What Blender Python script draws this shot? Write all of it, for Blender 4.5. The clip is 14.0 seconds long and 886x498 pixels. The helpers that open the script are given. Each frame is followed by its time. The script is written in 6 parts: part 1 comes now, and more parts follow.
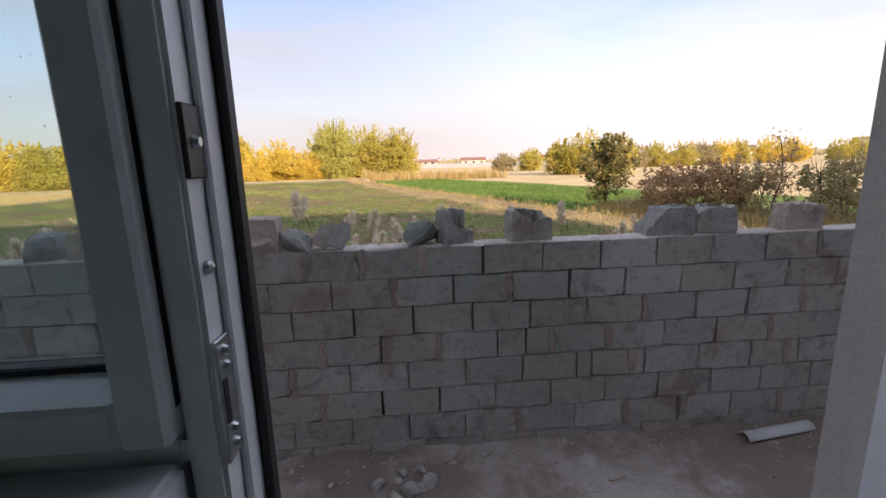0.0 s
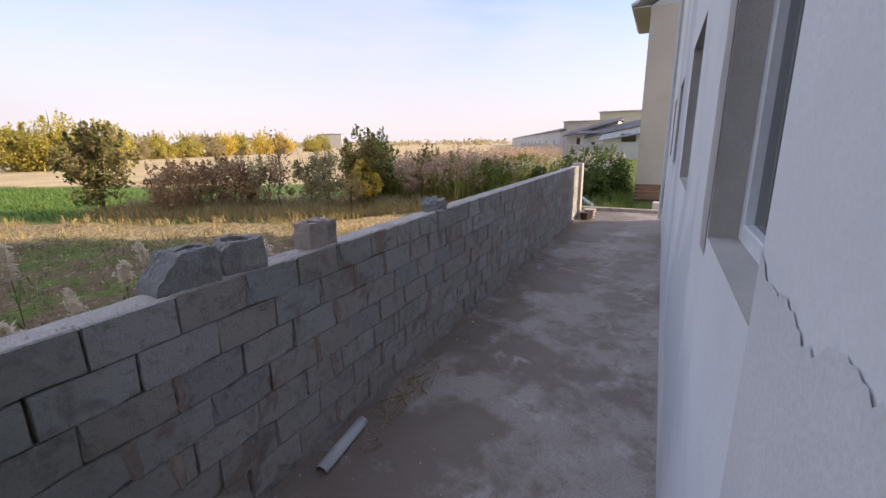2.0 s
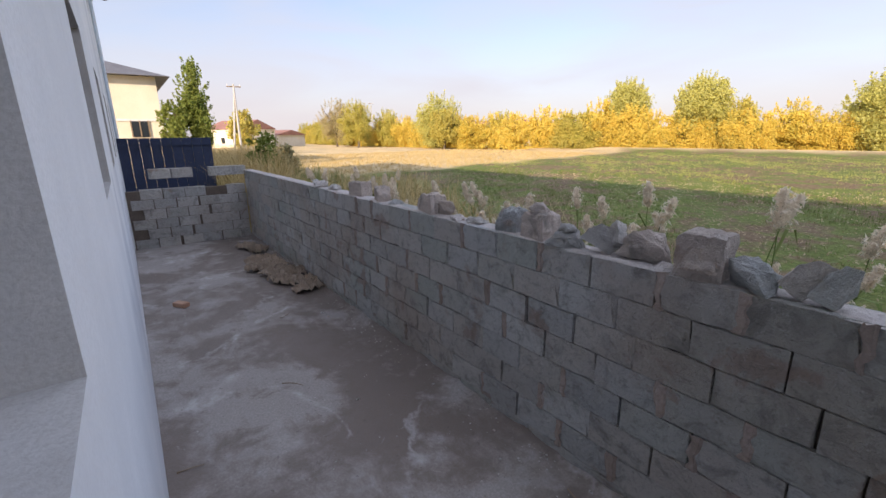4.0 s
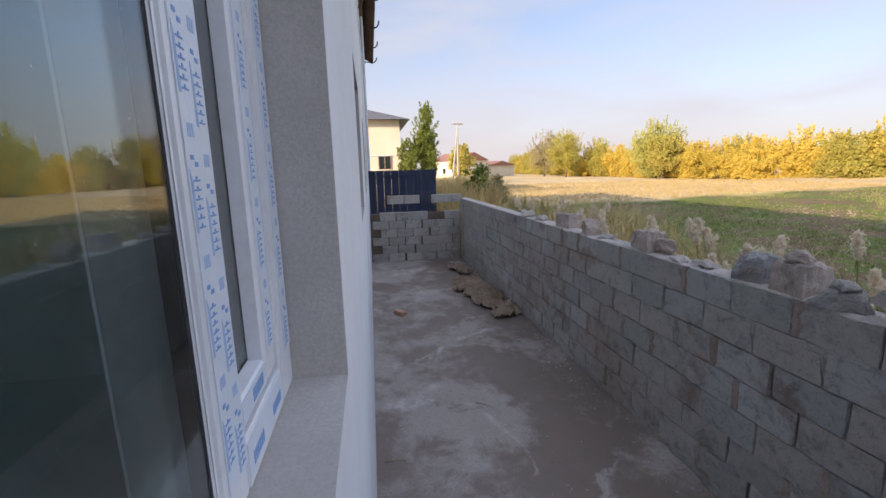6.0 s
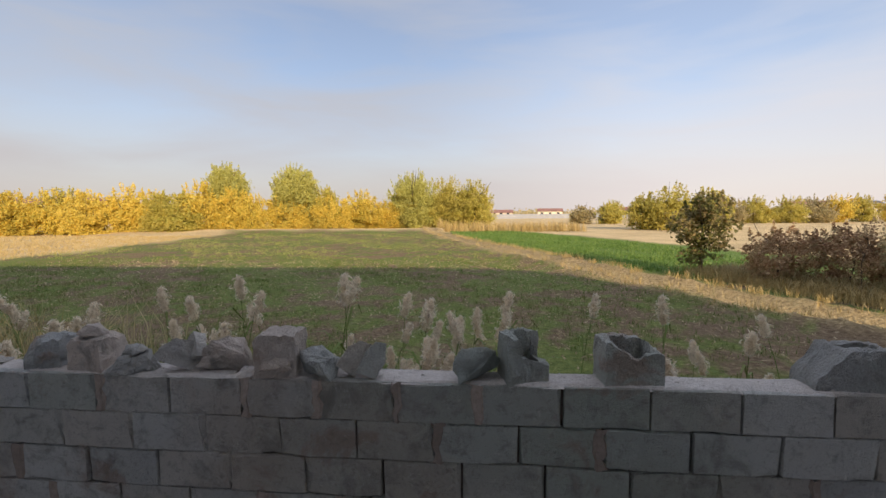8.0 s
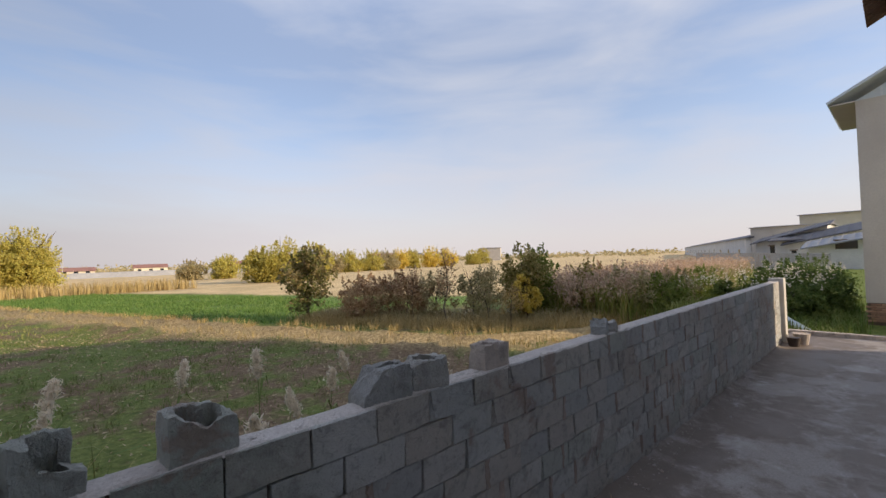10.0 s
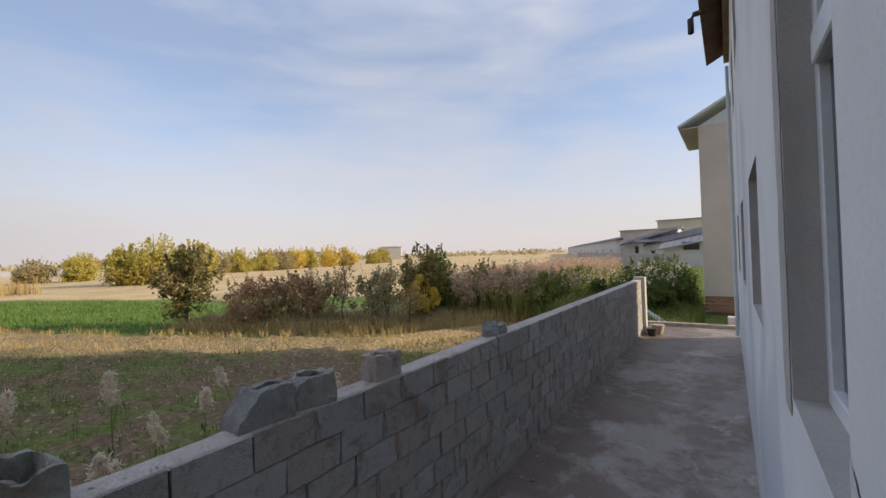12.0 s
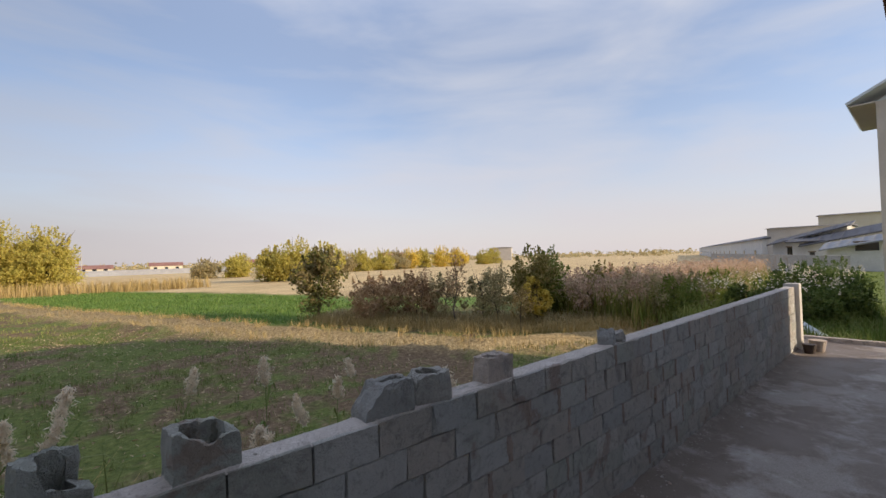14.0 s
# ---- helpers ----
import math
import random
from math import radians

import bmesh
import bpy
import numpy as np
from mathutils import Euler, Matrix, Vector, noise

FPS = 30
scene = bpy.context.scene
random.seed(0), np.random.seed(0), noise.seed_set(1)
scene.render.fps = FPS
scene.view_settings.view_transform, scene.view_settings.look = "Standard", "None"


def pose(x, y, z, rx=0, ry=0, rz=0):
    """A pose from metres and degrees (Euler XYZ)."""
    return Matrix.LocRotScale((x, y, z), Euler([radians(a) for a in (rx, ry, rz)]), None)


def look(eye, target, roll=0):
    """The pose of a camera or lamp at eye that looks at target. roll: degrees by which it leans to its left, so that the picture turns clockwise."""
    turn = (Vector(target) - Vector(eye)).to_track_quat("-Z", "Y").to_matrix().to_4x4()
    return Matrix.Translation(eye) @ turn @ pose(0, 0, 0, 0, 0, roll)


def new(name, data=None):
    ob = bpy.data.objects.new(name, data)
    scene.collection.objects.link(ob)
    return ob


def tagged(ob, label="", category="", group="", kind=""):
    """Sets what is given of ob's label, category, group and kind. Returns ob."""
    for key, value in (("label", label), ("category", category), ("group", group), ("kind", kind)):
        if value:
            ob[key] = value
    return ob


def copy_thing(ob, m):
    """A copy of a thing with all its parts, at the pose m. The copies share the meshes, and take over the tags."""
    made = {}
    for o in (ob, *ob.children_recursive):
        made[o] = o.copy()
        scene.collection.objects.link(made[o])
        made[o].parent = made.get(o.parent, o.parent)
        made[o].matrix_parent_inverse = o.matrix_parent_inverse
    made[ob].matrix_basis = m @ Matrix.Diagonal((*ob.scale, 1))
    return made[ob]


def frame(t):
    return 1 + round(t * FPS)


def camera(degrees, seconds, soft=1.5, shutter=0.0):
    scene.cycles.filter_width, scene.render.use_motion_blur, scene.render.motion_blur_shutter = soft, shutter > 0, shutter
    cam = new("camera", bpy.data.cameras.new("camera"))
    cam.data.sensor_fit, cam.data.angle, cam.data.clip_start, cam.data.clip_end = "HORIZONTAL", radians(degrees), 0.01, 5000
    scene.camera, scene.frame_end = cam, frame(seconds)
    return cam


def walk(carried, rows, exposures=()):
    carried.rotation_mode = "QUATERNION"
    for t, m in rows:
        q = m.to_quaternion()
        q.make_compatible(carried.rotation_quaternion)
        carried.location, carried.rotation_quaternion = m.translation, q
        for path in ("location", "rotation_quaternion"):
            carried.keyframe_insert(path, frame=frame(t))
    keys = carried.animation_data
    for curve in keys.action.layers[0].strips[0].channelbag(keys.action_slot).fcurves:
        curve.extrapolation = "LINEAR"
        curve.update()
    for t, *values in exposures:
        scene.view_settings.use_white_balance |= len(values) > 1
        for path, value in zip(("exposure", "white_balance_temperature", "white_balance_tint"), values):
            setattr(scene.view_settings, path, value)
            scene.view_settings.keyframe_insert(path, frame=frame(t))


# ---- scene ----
cam = camera(91.9, 14.0)
PATH = [
    (0, (0.065, -0.04, 2.037), (0.219, 1.914, 1.641), -1.6),
    (0.5, (0.12, 0.231, 1.968), (0.3, 2.078, 1.222), -1.7),
    (1, (0.354, 0.616, 2.019), (0.664, 2.424, 1.221), -1.9),
    (1.5, (0.515, 0.705, 2.147), (1.459, 2.315, 1.43), -0.8),
    (2, (0.574, 0.653, 2.207), (2.309, 1.523, 1.724), -0.9),
    (4.3, (-0.039, 0.578, 2.183), (-1.793, 1.382, 1.657), -0.9),
    (4.5, (-0.038, 0.568, 2.212), (-1.862, 1.196, 1.683), -1.0),
    (5, (-0.053, 0.564, 2.224), (-1.955, 0.941, 1.734), -1.5),
    (5.5, (-0.041, 0.558, 2.226), (-1.97, 0.877, 1.808), -1.6),
    (6, (-0.037, 0.548, 2.212), (-1.977, 0.866, 1.844), -1.4),
    (6.5, (-0.035, 0.557, 2.211), (-1.981, 0.877, 1.882), -1.4),
    (7, (-0.014, 0.572, 2.261), (-1.962, 0.91, 1.961), -1.4),
    (7.5, (0.057, 0.685, 2.273), (-1.469, 1.958, 2.047), -1.2),
    (8, (0.164, 0.692, 2.327), (-0.016, 2.677, 2.159), -0.4),
    (8.5, (0.25, 0.691, 2.314), (1.136, 2.484, 2.336), -0.6),
    (9, (0.305, 0.638, 2.319), (1.609, 2.154, 2.381), -2.1),
    (11.3, (0.42, 0.658, 2.39), (1.846, 2.06, 2.419), -1.8),
    (11.5, (0.425, 0.638, 2.408), (1.894, 1.995, 2.434), -1.7),
    (12, (0.47, 0.64, 2.393), (2.134, 1.751, 2.417), -1.9),
    (12.5, (0.413, 0.657, 2.406), (2.222, 1.508, 2.431), -2.1),
    (13, (0.379, 0.644, 2.418), (1.833, 2.017, 2.459), -1.7),
    (13.5, (0.402, 0.63, 2.42), (1.68, 2.167, 2.467), -1.6),
    (14, (0.411, 0.603, 2.425), (1.739, 2.097, 2.468), -1.7),
]
EXPOSURES = [(0.0, 0.7, 6850, 18), (0.5, 1.25, 7100, 17), (1.0, 1.28, 7000, 17), (1.5, 0.92, 6700, 17), (2.0, 0.5, 6400, 18), (4.3, 0.76, 6450, 15), (5.0, 0.7, 6450, 15), (7.0, 0.68, 6450, 15), (7.5, 0.46, 6600, 12), (8.0, 0.24, 6850, 12), (9.0, 0.1, 6450, 12), (11.5, 0.12, 6550, 12), (12.5, 0.04, 6500, 12), (14.0, 0.08, 6500, 12)]
walk(cam, [(t, look(eye, target, roll)) for t, eye, target, roll in PATH], EXPOSURES)

# ---- world, sun ----
SUN_DIR = Vector((0.48, -0.877, 0.36)).normalized()
world = bpy.data.worlds.new("evening_sky")
scene.world = world
world.use_nodes = True
wn, wl = world.node_tree.nodes, world.node_tree.links
sky = wn.new("ShaderNodeTexSky")
sky.sky_type, sky.sun_disc, sky.sun_elevation, sky.sun_rotation = "NISHITA", False, radians(19.8), radians(151.3)
sky.air_density, sky.dust_density, sky.ozone_density = 1.0, 0.6, 1.6
wco = wn.new("ShaderNodeTexCoord")
wmap = wn.new("ShaderNodeMapping")
wmap.inputs["Scale"].default_value = (1.0, 1.6, 6.0)
wmap.inputs["Rotation"].default_value = (0.0, 0.12, 0.5)
wl.new(wco.outputs["Generated"], wmap.inputs["Vector"])
cloud = wn.new("ShaderNodeTexNoise")
cloud.inputs["Scale"].default_value, cloud.inputs["Detail"].default_value, cloud.inputs["Distortion"].default_value = 1.7, 7.0, 0.4
wl.new(wmap.outputs[0], cloud.inputs["Vector"])
cramp = wn.new("ShaderNodeMapRange")
cramp.inputs["From Min"].default_value, cramp.inputs["From Max"].default_value = 0.36, 0.72
cramp.inputs["To Min"].default_value, cramp.inputs["To Max"].default_value = 0.3, 0.85
wl.new(cloud.outputs[0], cramp.inputs["Value"])
sep = wn.new("ShaderNodeSeparateXYZ")
wl.new(wco.outputs["Generated"], sep.inputs[0])
hz = wn.new("ShaderNodeMapRange")
hz.interpolation_type = "SMOOTHERSTEP"
hz.inputs["From Min"].default_value, hz.inputs["From Max"].default_value = -0.08, 0.37
hz.inputs["To Min"].default_value, hz.inputs["To Max"].default_value = 0.93, 0.0
wl.new(sep.outputs["Z"], hz.inputs["Value"])
cmix = wn.new("ShaderNodeMix")
cmix.data_type = "RGBA"
cmix.inputs["B"].default_value = (5.8, 6.0, 6.55, 1)
wl.new(cramp.outputs[0], cmix.inputs["Factor"])
tint = wn.new("ShaderNodeMix")
tint.data_type, tint.blend_type = "RGBA", "MULTIPLY"
tint.inputs["Factor"].default_value = 1.0
tint.inputs["B"].default_value = (1.55, 1.6, 1.75, 1)
wl.new(sky.outputs[0], tint.inputs["A"])
wl.new(tint.outputs["Result"], cmix.inputs["A"])
hmix = wn.new("ShaderNodeMix")
hmix.data_type = "RGBA"
hmix.inputs["B"].default_value = (6.3, 5.8, 5.85, 1)
wl.new(hz.outputs[0], hmix.inputs["Factor"])
wl.new(cmix.outputs["Result"], hmix.inputs["A"])
# Sky overhead scaled up to 2.2 times, added to brighten the shaded terrace
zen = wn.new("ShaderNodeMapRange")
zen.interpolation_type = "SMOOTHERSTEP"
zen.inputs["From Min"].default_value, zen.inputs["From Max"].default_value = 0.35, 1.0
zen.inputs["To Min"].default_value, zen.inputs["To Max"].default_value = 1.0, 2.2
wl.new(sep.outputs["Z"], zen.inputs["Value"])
zenith_boost = wn.new("ShaderNodeVectorMath")
zenith_boost.operation = "SCALE"
wl.new(hmix.outputs["Result"], zenith_boost.inputs[0])
wl.new(zen.outputs[0], zenith_boost.inputs["Scale"])
glow = wn.new("ShaderNodeMapRange")
glow.interpolation_type = "SMOOTHERSTEP"
glow.inputs["From Min"].default_value, glow.inputs["From Max"].default_value = -0.35, 0.6
glow.inputs["To Min"].default_value, glow.inputs["To Max"].default_value = 0.77, 1.08
wl.new(sep.outputs["X"], glow.inputs["Value"])
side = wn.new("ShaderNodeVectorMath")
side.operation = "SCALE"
wl.new(zenith_boost.outputs[0], side.inputs[0])
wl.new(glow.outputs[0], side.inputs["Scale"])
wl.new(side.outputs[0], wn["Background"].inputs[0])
wn["Background"].inputs[1].default_value = 0.1
sun = new("sun", bpy.data.lights.new("sun", "SUN"))
sun.data.energy, sun.data.angle, sun.data.color = 5.0, radians(0.6), (1.0, 0.82, 0.58)
sun.matrix_world = look(SUN_DIR * 60, (0, 0, 0))

# ---- materials ----
def surface(name, cols, scale=6.0, fine=60.0, rough=0.85, bump=0.3, vary=0.0, metal=0.0, spec=0.3, edge=(0.35, 0.65), wet=None, dist=0.02, world_co=False, stain=None):
    """Two scales of noise over three colours, with fine relief and, if asked, a shift from piece to piece."""
    m = bpy.data.materials.new(name)
    m.use_nodes = True
    n, l = m.node_tree.nodes, m.node_tree.links
    b = n["Principled BSDF"]
    co, info = n.new("ShaderNodeTexCoord"), n.new("ShaderNodeObjectInfo")
    vec = n.new("ShaderNodeVectorMath")
    vec.operation = "MULTIPLY_ADD"
    vec.inputs[1].default_value = (19.0, 31.0, 7.0)
    l.new(info.outputs["Random"], vec.inputs[0])
    l.new(co.outputs["Object"], vec.inputs[2])
    out = vec.outputs[0]
    if world_co:
        geo = n.new("ShaderNodeNewGeometry")
        out = geo.outputs["Position"]
    big, small = n.new("ShaderNodeTexNoise"), n.new("ShaderNodeTexNoise")
    big.inputs["Scale"].default_value, big.inputs["Detail"].default_value, big.inputs["Roughness"].default_value = scale, 5.0, 0.6
    small.inputs["Scale"].default_value, small.inputs["Detail"].default_value, small.inputs["Roughness"].default_value = fine, 6.0, 0.7
    l.new(out, big.inputs["Vector"])
    l.new(out, small.inputs["Vector"])
    r1 = n.new("ShaderNodeValToRGB")
    r1.color_ramp.elements[0].position, r1.color_ramp.elements[1].position = edge
    r1.color_ramp.elements[0].color, r1.color_ramp.elements[1].color = (*cols[0], 1), (*cols[1], 1)
    l.new(big.outputs[0], r1.inputs[0])
    r2 = n.new("ShaderNodeMapRange")
    r2.inputs["From Min"].default_value, r2.inputs["From Max"].default_value = 0.42, 0.75
    r2.inputs["To Max"].default_value = 0.8
    l.new(small.outputs[0], r2.inputs["Value"])
    mix = n.new("ShaderNodeMix")
    mix.data_type = "RGBA"
    mix.inputs["B"].default_value = (*cols[2], 1)
    l.new(r2.outputs[0], mix.inputs["Factor"])
    l.new(r1.outputs[0], mix.inputs["A"])
    col = mix.outputs["Result"]
    if stain:
        sn, sm, sx = n.new("ShaderNodeTexNoise"), n.new("ShaderNodeMapRange"), n.new("ShaderNodeMix")
        sn.inputs["Scale"].default_value, sn.inputs["Detail"].default_value, sn.inputs["Distortion"].default_value = stain[1], 4.0, 0.5
        geo = n.new("ShaderNodeNewGeometry")
        l.new(geo.outputs["Position"], sn.inputs["Vector"])
        sm.inputs["From Min"].default_value, sm.inputs["From Max"].default_value = stain[2], stain[2] + 0.09
        sm.inputs["To Max"].default_value = 0.8
        l.new(sn.outputs[0], sm.inputs["Value"])
        sx.data_type = "RGBA"
        sx.inputs["B"].default_value = (*stain[0], 1)
        l.new(sm.outputs[0], sx.inputs["Factor"])
        l.new(col, sx.inputs["A"])
        col = sx.outputs["Result"]
    if vary:
        hs, mr = n.new("ShaderNodeHueSaturation"), n.new("ShaderNodeMapRange")
        mr.inputs["To Min"].default_value, mr.inputs["To Max"].default_value = 1 - vary, 1 + vary
        l.new(info.outputs["Random"], mr.inputs["Value"])
        l.new(mr.outputs[0], hs.inputs["Value"])
        l.new(col, hs.inputs["Color"])
        col = hs.outputs[0]
    l.new(col, b.inputs["Base Color"])
    b.inputs["Roughness"].default_value, b.inputs["Metallic"].default_value, b.inputs["Specular IOR Level"].default_value = rough, metal, spec
    if wet:
        mw = n.new("ShaderNodeMapRange")
        mw.inputs["From Min"].default_value, mw.inputs["From Max"].default_value = 0.35, 0.6
        mw.inputs["To Min"].default_value, mw.inputs["To Max"].default_value = wet, rough
        l.new(big.outputs[0], mw.inputs["Value"])
        l.new(mw.outputs[0], b.inputs["Roughness"])
    if bump:
        bp = n.new("ShaderNodeBump")
        bp.inputs["Strength"].default_value, bp.inputs["Distance"].default_value = bump, dist
        l.new(small.outputs[0], bp.inputs["Height"])
        l.new(bp.outputs[0], b.inputs["Normal"])
    return m


def leafy(name, cols, through_light=0.42, rough=0.6):
    """Leaves: a ramp of colours from leaf to leaf, some light passing through."""
    m = bpy.data.materials.new(name)
    m.use_nodes = True
    n, l = m.node_tree.nodes, m.node_tree.links
    b, o = n["Principled BSDF"], n["Material Output"]
    geo, info = n.new("ShaderNodeNewGeometry"), n.new("ShaderNodeObjectInfo")
    no, co = n.new("ShaderNodeTexNoise"), n.new("ShaderNodeTexCoord")
    no.inputs["Scale"].default_value = 0.9
    l.new(co.outputs["Object"], no.inputs["Vector"])
    add = n.new("ShaderNodeMath")
    add.operation = "MULTIPLY_ADD"
    add.inputs[1].default_value = 0.45
    l.new(geo.outputs["Random Per Island"], add.inputs[0])
    sub = n.new("ShaderNodeMath")
    sub.operation = "MULTIPLY_ADD"
    sub.inputs[1].default_value = 0.3
    l.new(info.outputs["Random"], sub.inputs[0])
    l.new(no.outputs[0], sub.inputs[2])
    sh = n.new("ShaderNodeMath")
    sh.operation = "SUBTRACT"
    sh.inputs[1].default_value = 0.35
    l.new(sub.outputs[0], sh.inputs[0])
    l.new(sh.outputs[0], add.inputs[2])
    r = n.new("ShaderNodeValToRGB")
    while len(r.color_ramp.elements) < len(cols):
        r.color_ramp.elements.new(0.5)
    for i, c in enumerate(cols):
        r.color_ramp.elements[i].position = i / (len(cols) - 1)
        r.color_ramp.elements[i].color = (*c, 1)
    l.new(add.outputs[0], r.inputs[0])
    l.new(r.outputs[0], b.inputs["Base Color"])
    b.inputs["Roughness"].default_value, b.inputs["Specular IOR Level"].default_value = rough, 0.2
    t, mx = n.new("ShaderNodeBsdfTranslucent"), n.new("ShaderNodeMixShader")
    l.new(r.outputs[0], t.inputs["Color"])
    mx.inputs[0].default_value = through_light
    l.new(b.outputs[0], mx.inputs[1])
    l.new(t.outputs[0], mx.inputs[2])
    l.new(mx.outputs[0], o.inputs["Surface"])
    return m


def plain(name, col, rough=0.5, metal=0.0):
    m = bpy.data.materials.new(name)
    m.use_nodes = True
    b = m.node_tree.nodes["Principled BSDF"]
    b.inputs["Base Color"].default_value = (*col, 1)
    b.inputs["Roughness"].default_value, b.inputs["Metallic"].default_value = rough, metal
    return m


def block_material(name, tints, stain=0.62, scrape=0.45, grain=1.0, mottle=0.5):
    """Cast blocks: one tint for each block, soft mottling, wide brown and green stains, pale scrapes and a sandy grain."""
    m = bpy.data.materials.new(name)
    m.use_nodes = True
    n, l = m.node_tree.nodes, m.node_tree.links
    b = n["Principled BSDF"]
    info, geo = n.new("ShaderNodeObjectInfo"), n.new("ShaderNodeNewGeometry")

    def math_node(op, a, c):
        k = n.new("ShaderNodeMath")
        k.operation = op
        for sock, val in zip(k.inputs, (a, c)):
            if isinstance(val, float):
                sock.default_value = val
            else:
                l.new(val, sock)
        return k.outputs[0]

    rnd = math_node("FRACT", math_node("ADD", math_node("MULTIPLY", info.outputs["Random"], 13.7), math_node("MULTIPLY", geo.outputs["Random Per Island"], 5.3)), 0.0)
    shift = n.new("ShaderNodeVectorMath")
    shift.operation = "MULTIPLY_ADD"
    shift.inputs[1].default_value = (17.0, 5.0, 29.0)
    l.new(rnd, shift.inputs[0])
    l.new(geo.outputs["Position"], shift.inputs[2])

    def noise_at(vec, scale, detail=5.0, rough=0.6, dist=0.0):
        k = n.new("ShaderNodeTexNoise")
        k.inputs["Scale"].default_value, k.inputs["Detail"].default_value, k.inputs["Roughness"].default_value, k.inputs["Distortion"].default_value = scale, detail, rough, dist
        l.new(vec, k.inputs["Vector"])
        return k.outputs[0]

    def span(src, a, c, lo=0.0, hi=1.0):
        k = n.new("ShaderNodeMapRange")
        k.interpolation_type = "SMOOTHSTEP"
        for key, val in (("From Min", a), ("From Max", c), ("To Min", lo), ("To Max", hi)):
            k.inputs[key].default_value = val
        l.new(src, k.inputs["Value"])
        return k.outputs[0]

    def mix(fac, a, col):
        k = n.new("ShaderNodeMix")
        k.data_type = "RGBA"
        l.new(fac, k.inputs["Factor"])
        l.new(a, k.inputs["A"])
        k.inputs["B"].default_value = (*col, 1)
        return k.outputs["Result"]

    r = n.new("ShaderNodeValToRGB")
    while len(r.color_ramp.elements) < len(tints):
        r.color_ramp.elements.new(0.5)
    for i, c in enumerate(tints):
        r.color_ramp.elements[i].position = i / (len(tints) - 1)
        r.color_ramp.elements[i].color = (*c, 1)
    l.new(rnd, r.inputs[0])
    pos, own = geo.outputs["Position"], shift.outputs[0]
    c = r.outputs[0]
    c = mix(span(noise_at(pos, 0.7, 4.0, 0.6, 0.4), 0.48, 0.68, 0.0, stain), c, (0.39, 0.315, 0.26))
    c = mix(span(noise_at(pos, 0.42, 3.0, 0.5), 0.54, 0.7, 0.0, 0.55), c, (0.28, 0.315, 0.265))
    c = mix(span(noise_at(own, 5.5, 6.0, 0.65, 0.6), 0.5, 0.72, 0.0, 0.75), c, (0.2, 0.19, 0.17))
    c = mix(span(noise_at(own, 3.6, 7.0, 0.7, 1.4), 0.58, 0.72, 0.0, scrape), c, (0.56, 0.54, 0.5))
    c = mix(span(noise_at(pos, 2.7, 5.0, 0.6, 0.3), 0.6, 0.68, 0.0, 0.6), c, (0.3, 0.21, 0.16))
    c = mix(span(noise_at(own, 17.0, 8.0, 0.72, 0.5), 0.5, 0.68, 0.0, mottle), c, (0.19, 0.175, 0.155))
    c = mix(span(noise_at(own, 28.0, 8.0, 0.75, 0.3), 0.56, 0.7, 0.0, mottle), c, (0.58, 0.55, 0.51))
    fine = noise_at(own, 85.0, 4.0, 0.75)
    c = mix(span(fine, 0.56, 0.74, 0.0, 0.55), c, (0.13, 0.125, 0.115))
    l.new(c, b.inputs["Base Color"])
    b.inputs["Roughness"].default_value, b.inputs["Specular IOR Level"].default_value = 0.93, 0.25
    h = math_node("ADD", fine, math_node("MULTIPLY", noise_at(own, 16.0, 5.0, 0.6), 1.6))
    bp = n.new("ShaderNodeBump")
    bp.inputs["Strength"].default_value, bp.inputs["Distance"].default_value = 1.0 * grain, 0.022
    l.new(h, bp.inputs["Height"])
    l.new(bp.outputs[0], b.inputs["Normal"])
    return m


M_BLOCK = block_material("cinder_block", [(0.42, 0.43, 0.39), (0.49, 0.475, 0.445), (0.47, 0.425, 0.375), (0.55, 0.545, 0.52), (0.41, 0.41, 0.4), (0.49, 0.445, 0.395)])
M_ENDBLOCK = block_material("pale_cinder_block", [(0.4, 0.38, 0.34), (0.5, 0.47, 0.43), (0.36, 0.35, 0.33), (0.55, 0.51, 0.46)], 0.4, 0.35)
M_CLAY = surface("clay_smear", [(0.3, 0.235, 0.195), (0.4, 0.325, 0.28), (0.22, 0.18, 0.15)], 9.0, 45.0, 0.95, 0.9, 0.15, dist=0.02)
M_MORTAR = surface("clay_mortar", [(0.12, 0.09, 0.07), (0.18, 0.14, 0.11), (0.08, 0.065, 0.05)], 3.0, 40.0, 0.95, 0.8)
M_TOP = surface("pale_mortar", [(0.5, 0.445, 0.41), (0.62, 0.57, 0.53), (0.35, 0.31, 0.275)], 4.0, 50.0, 0.95, 0.9)
M_RUBBLE = block_material("broken_concrete", [(0.42, 0.4, 0.37), (0.52, 0.495, 0.46), (0.38, 0.37, 0.35), (0.47, 0.43, 0.39)], 0.3, 0.5, 0.9, 0.22)
M_RUBBLE_DARK = block_material("dark_broken_concrete", [(0.29, 0.295, 0.29), (0.37, 0.37, 0.36), (0.33, 0.32, 0.3)], 0.2, 0.4, 0.9, 0.22)
M_PINK = block_material("old_pinkish_block", [(0.5, 0.41, 0.345), (0.58, 0.49, 0.425), (0.46, 0.39, 0.34)], 0.25, 0.5, 0.9, 0.22)
M_SKIM = surface("grey_skim_plaster", [(0.61, 0.61, 0.61), (0.71, 0.71, 0.71), (0.56, 0.55, 0.54)], 2.2, 90.0, 0.92, 0.25, edge=(0.3, 0.65), dist=0.004)
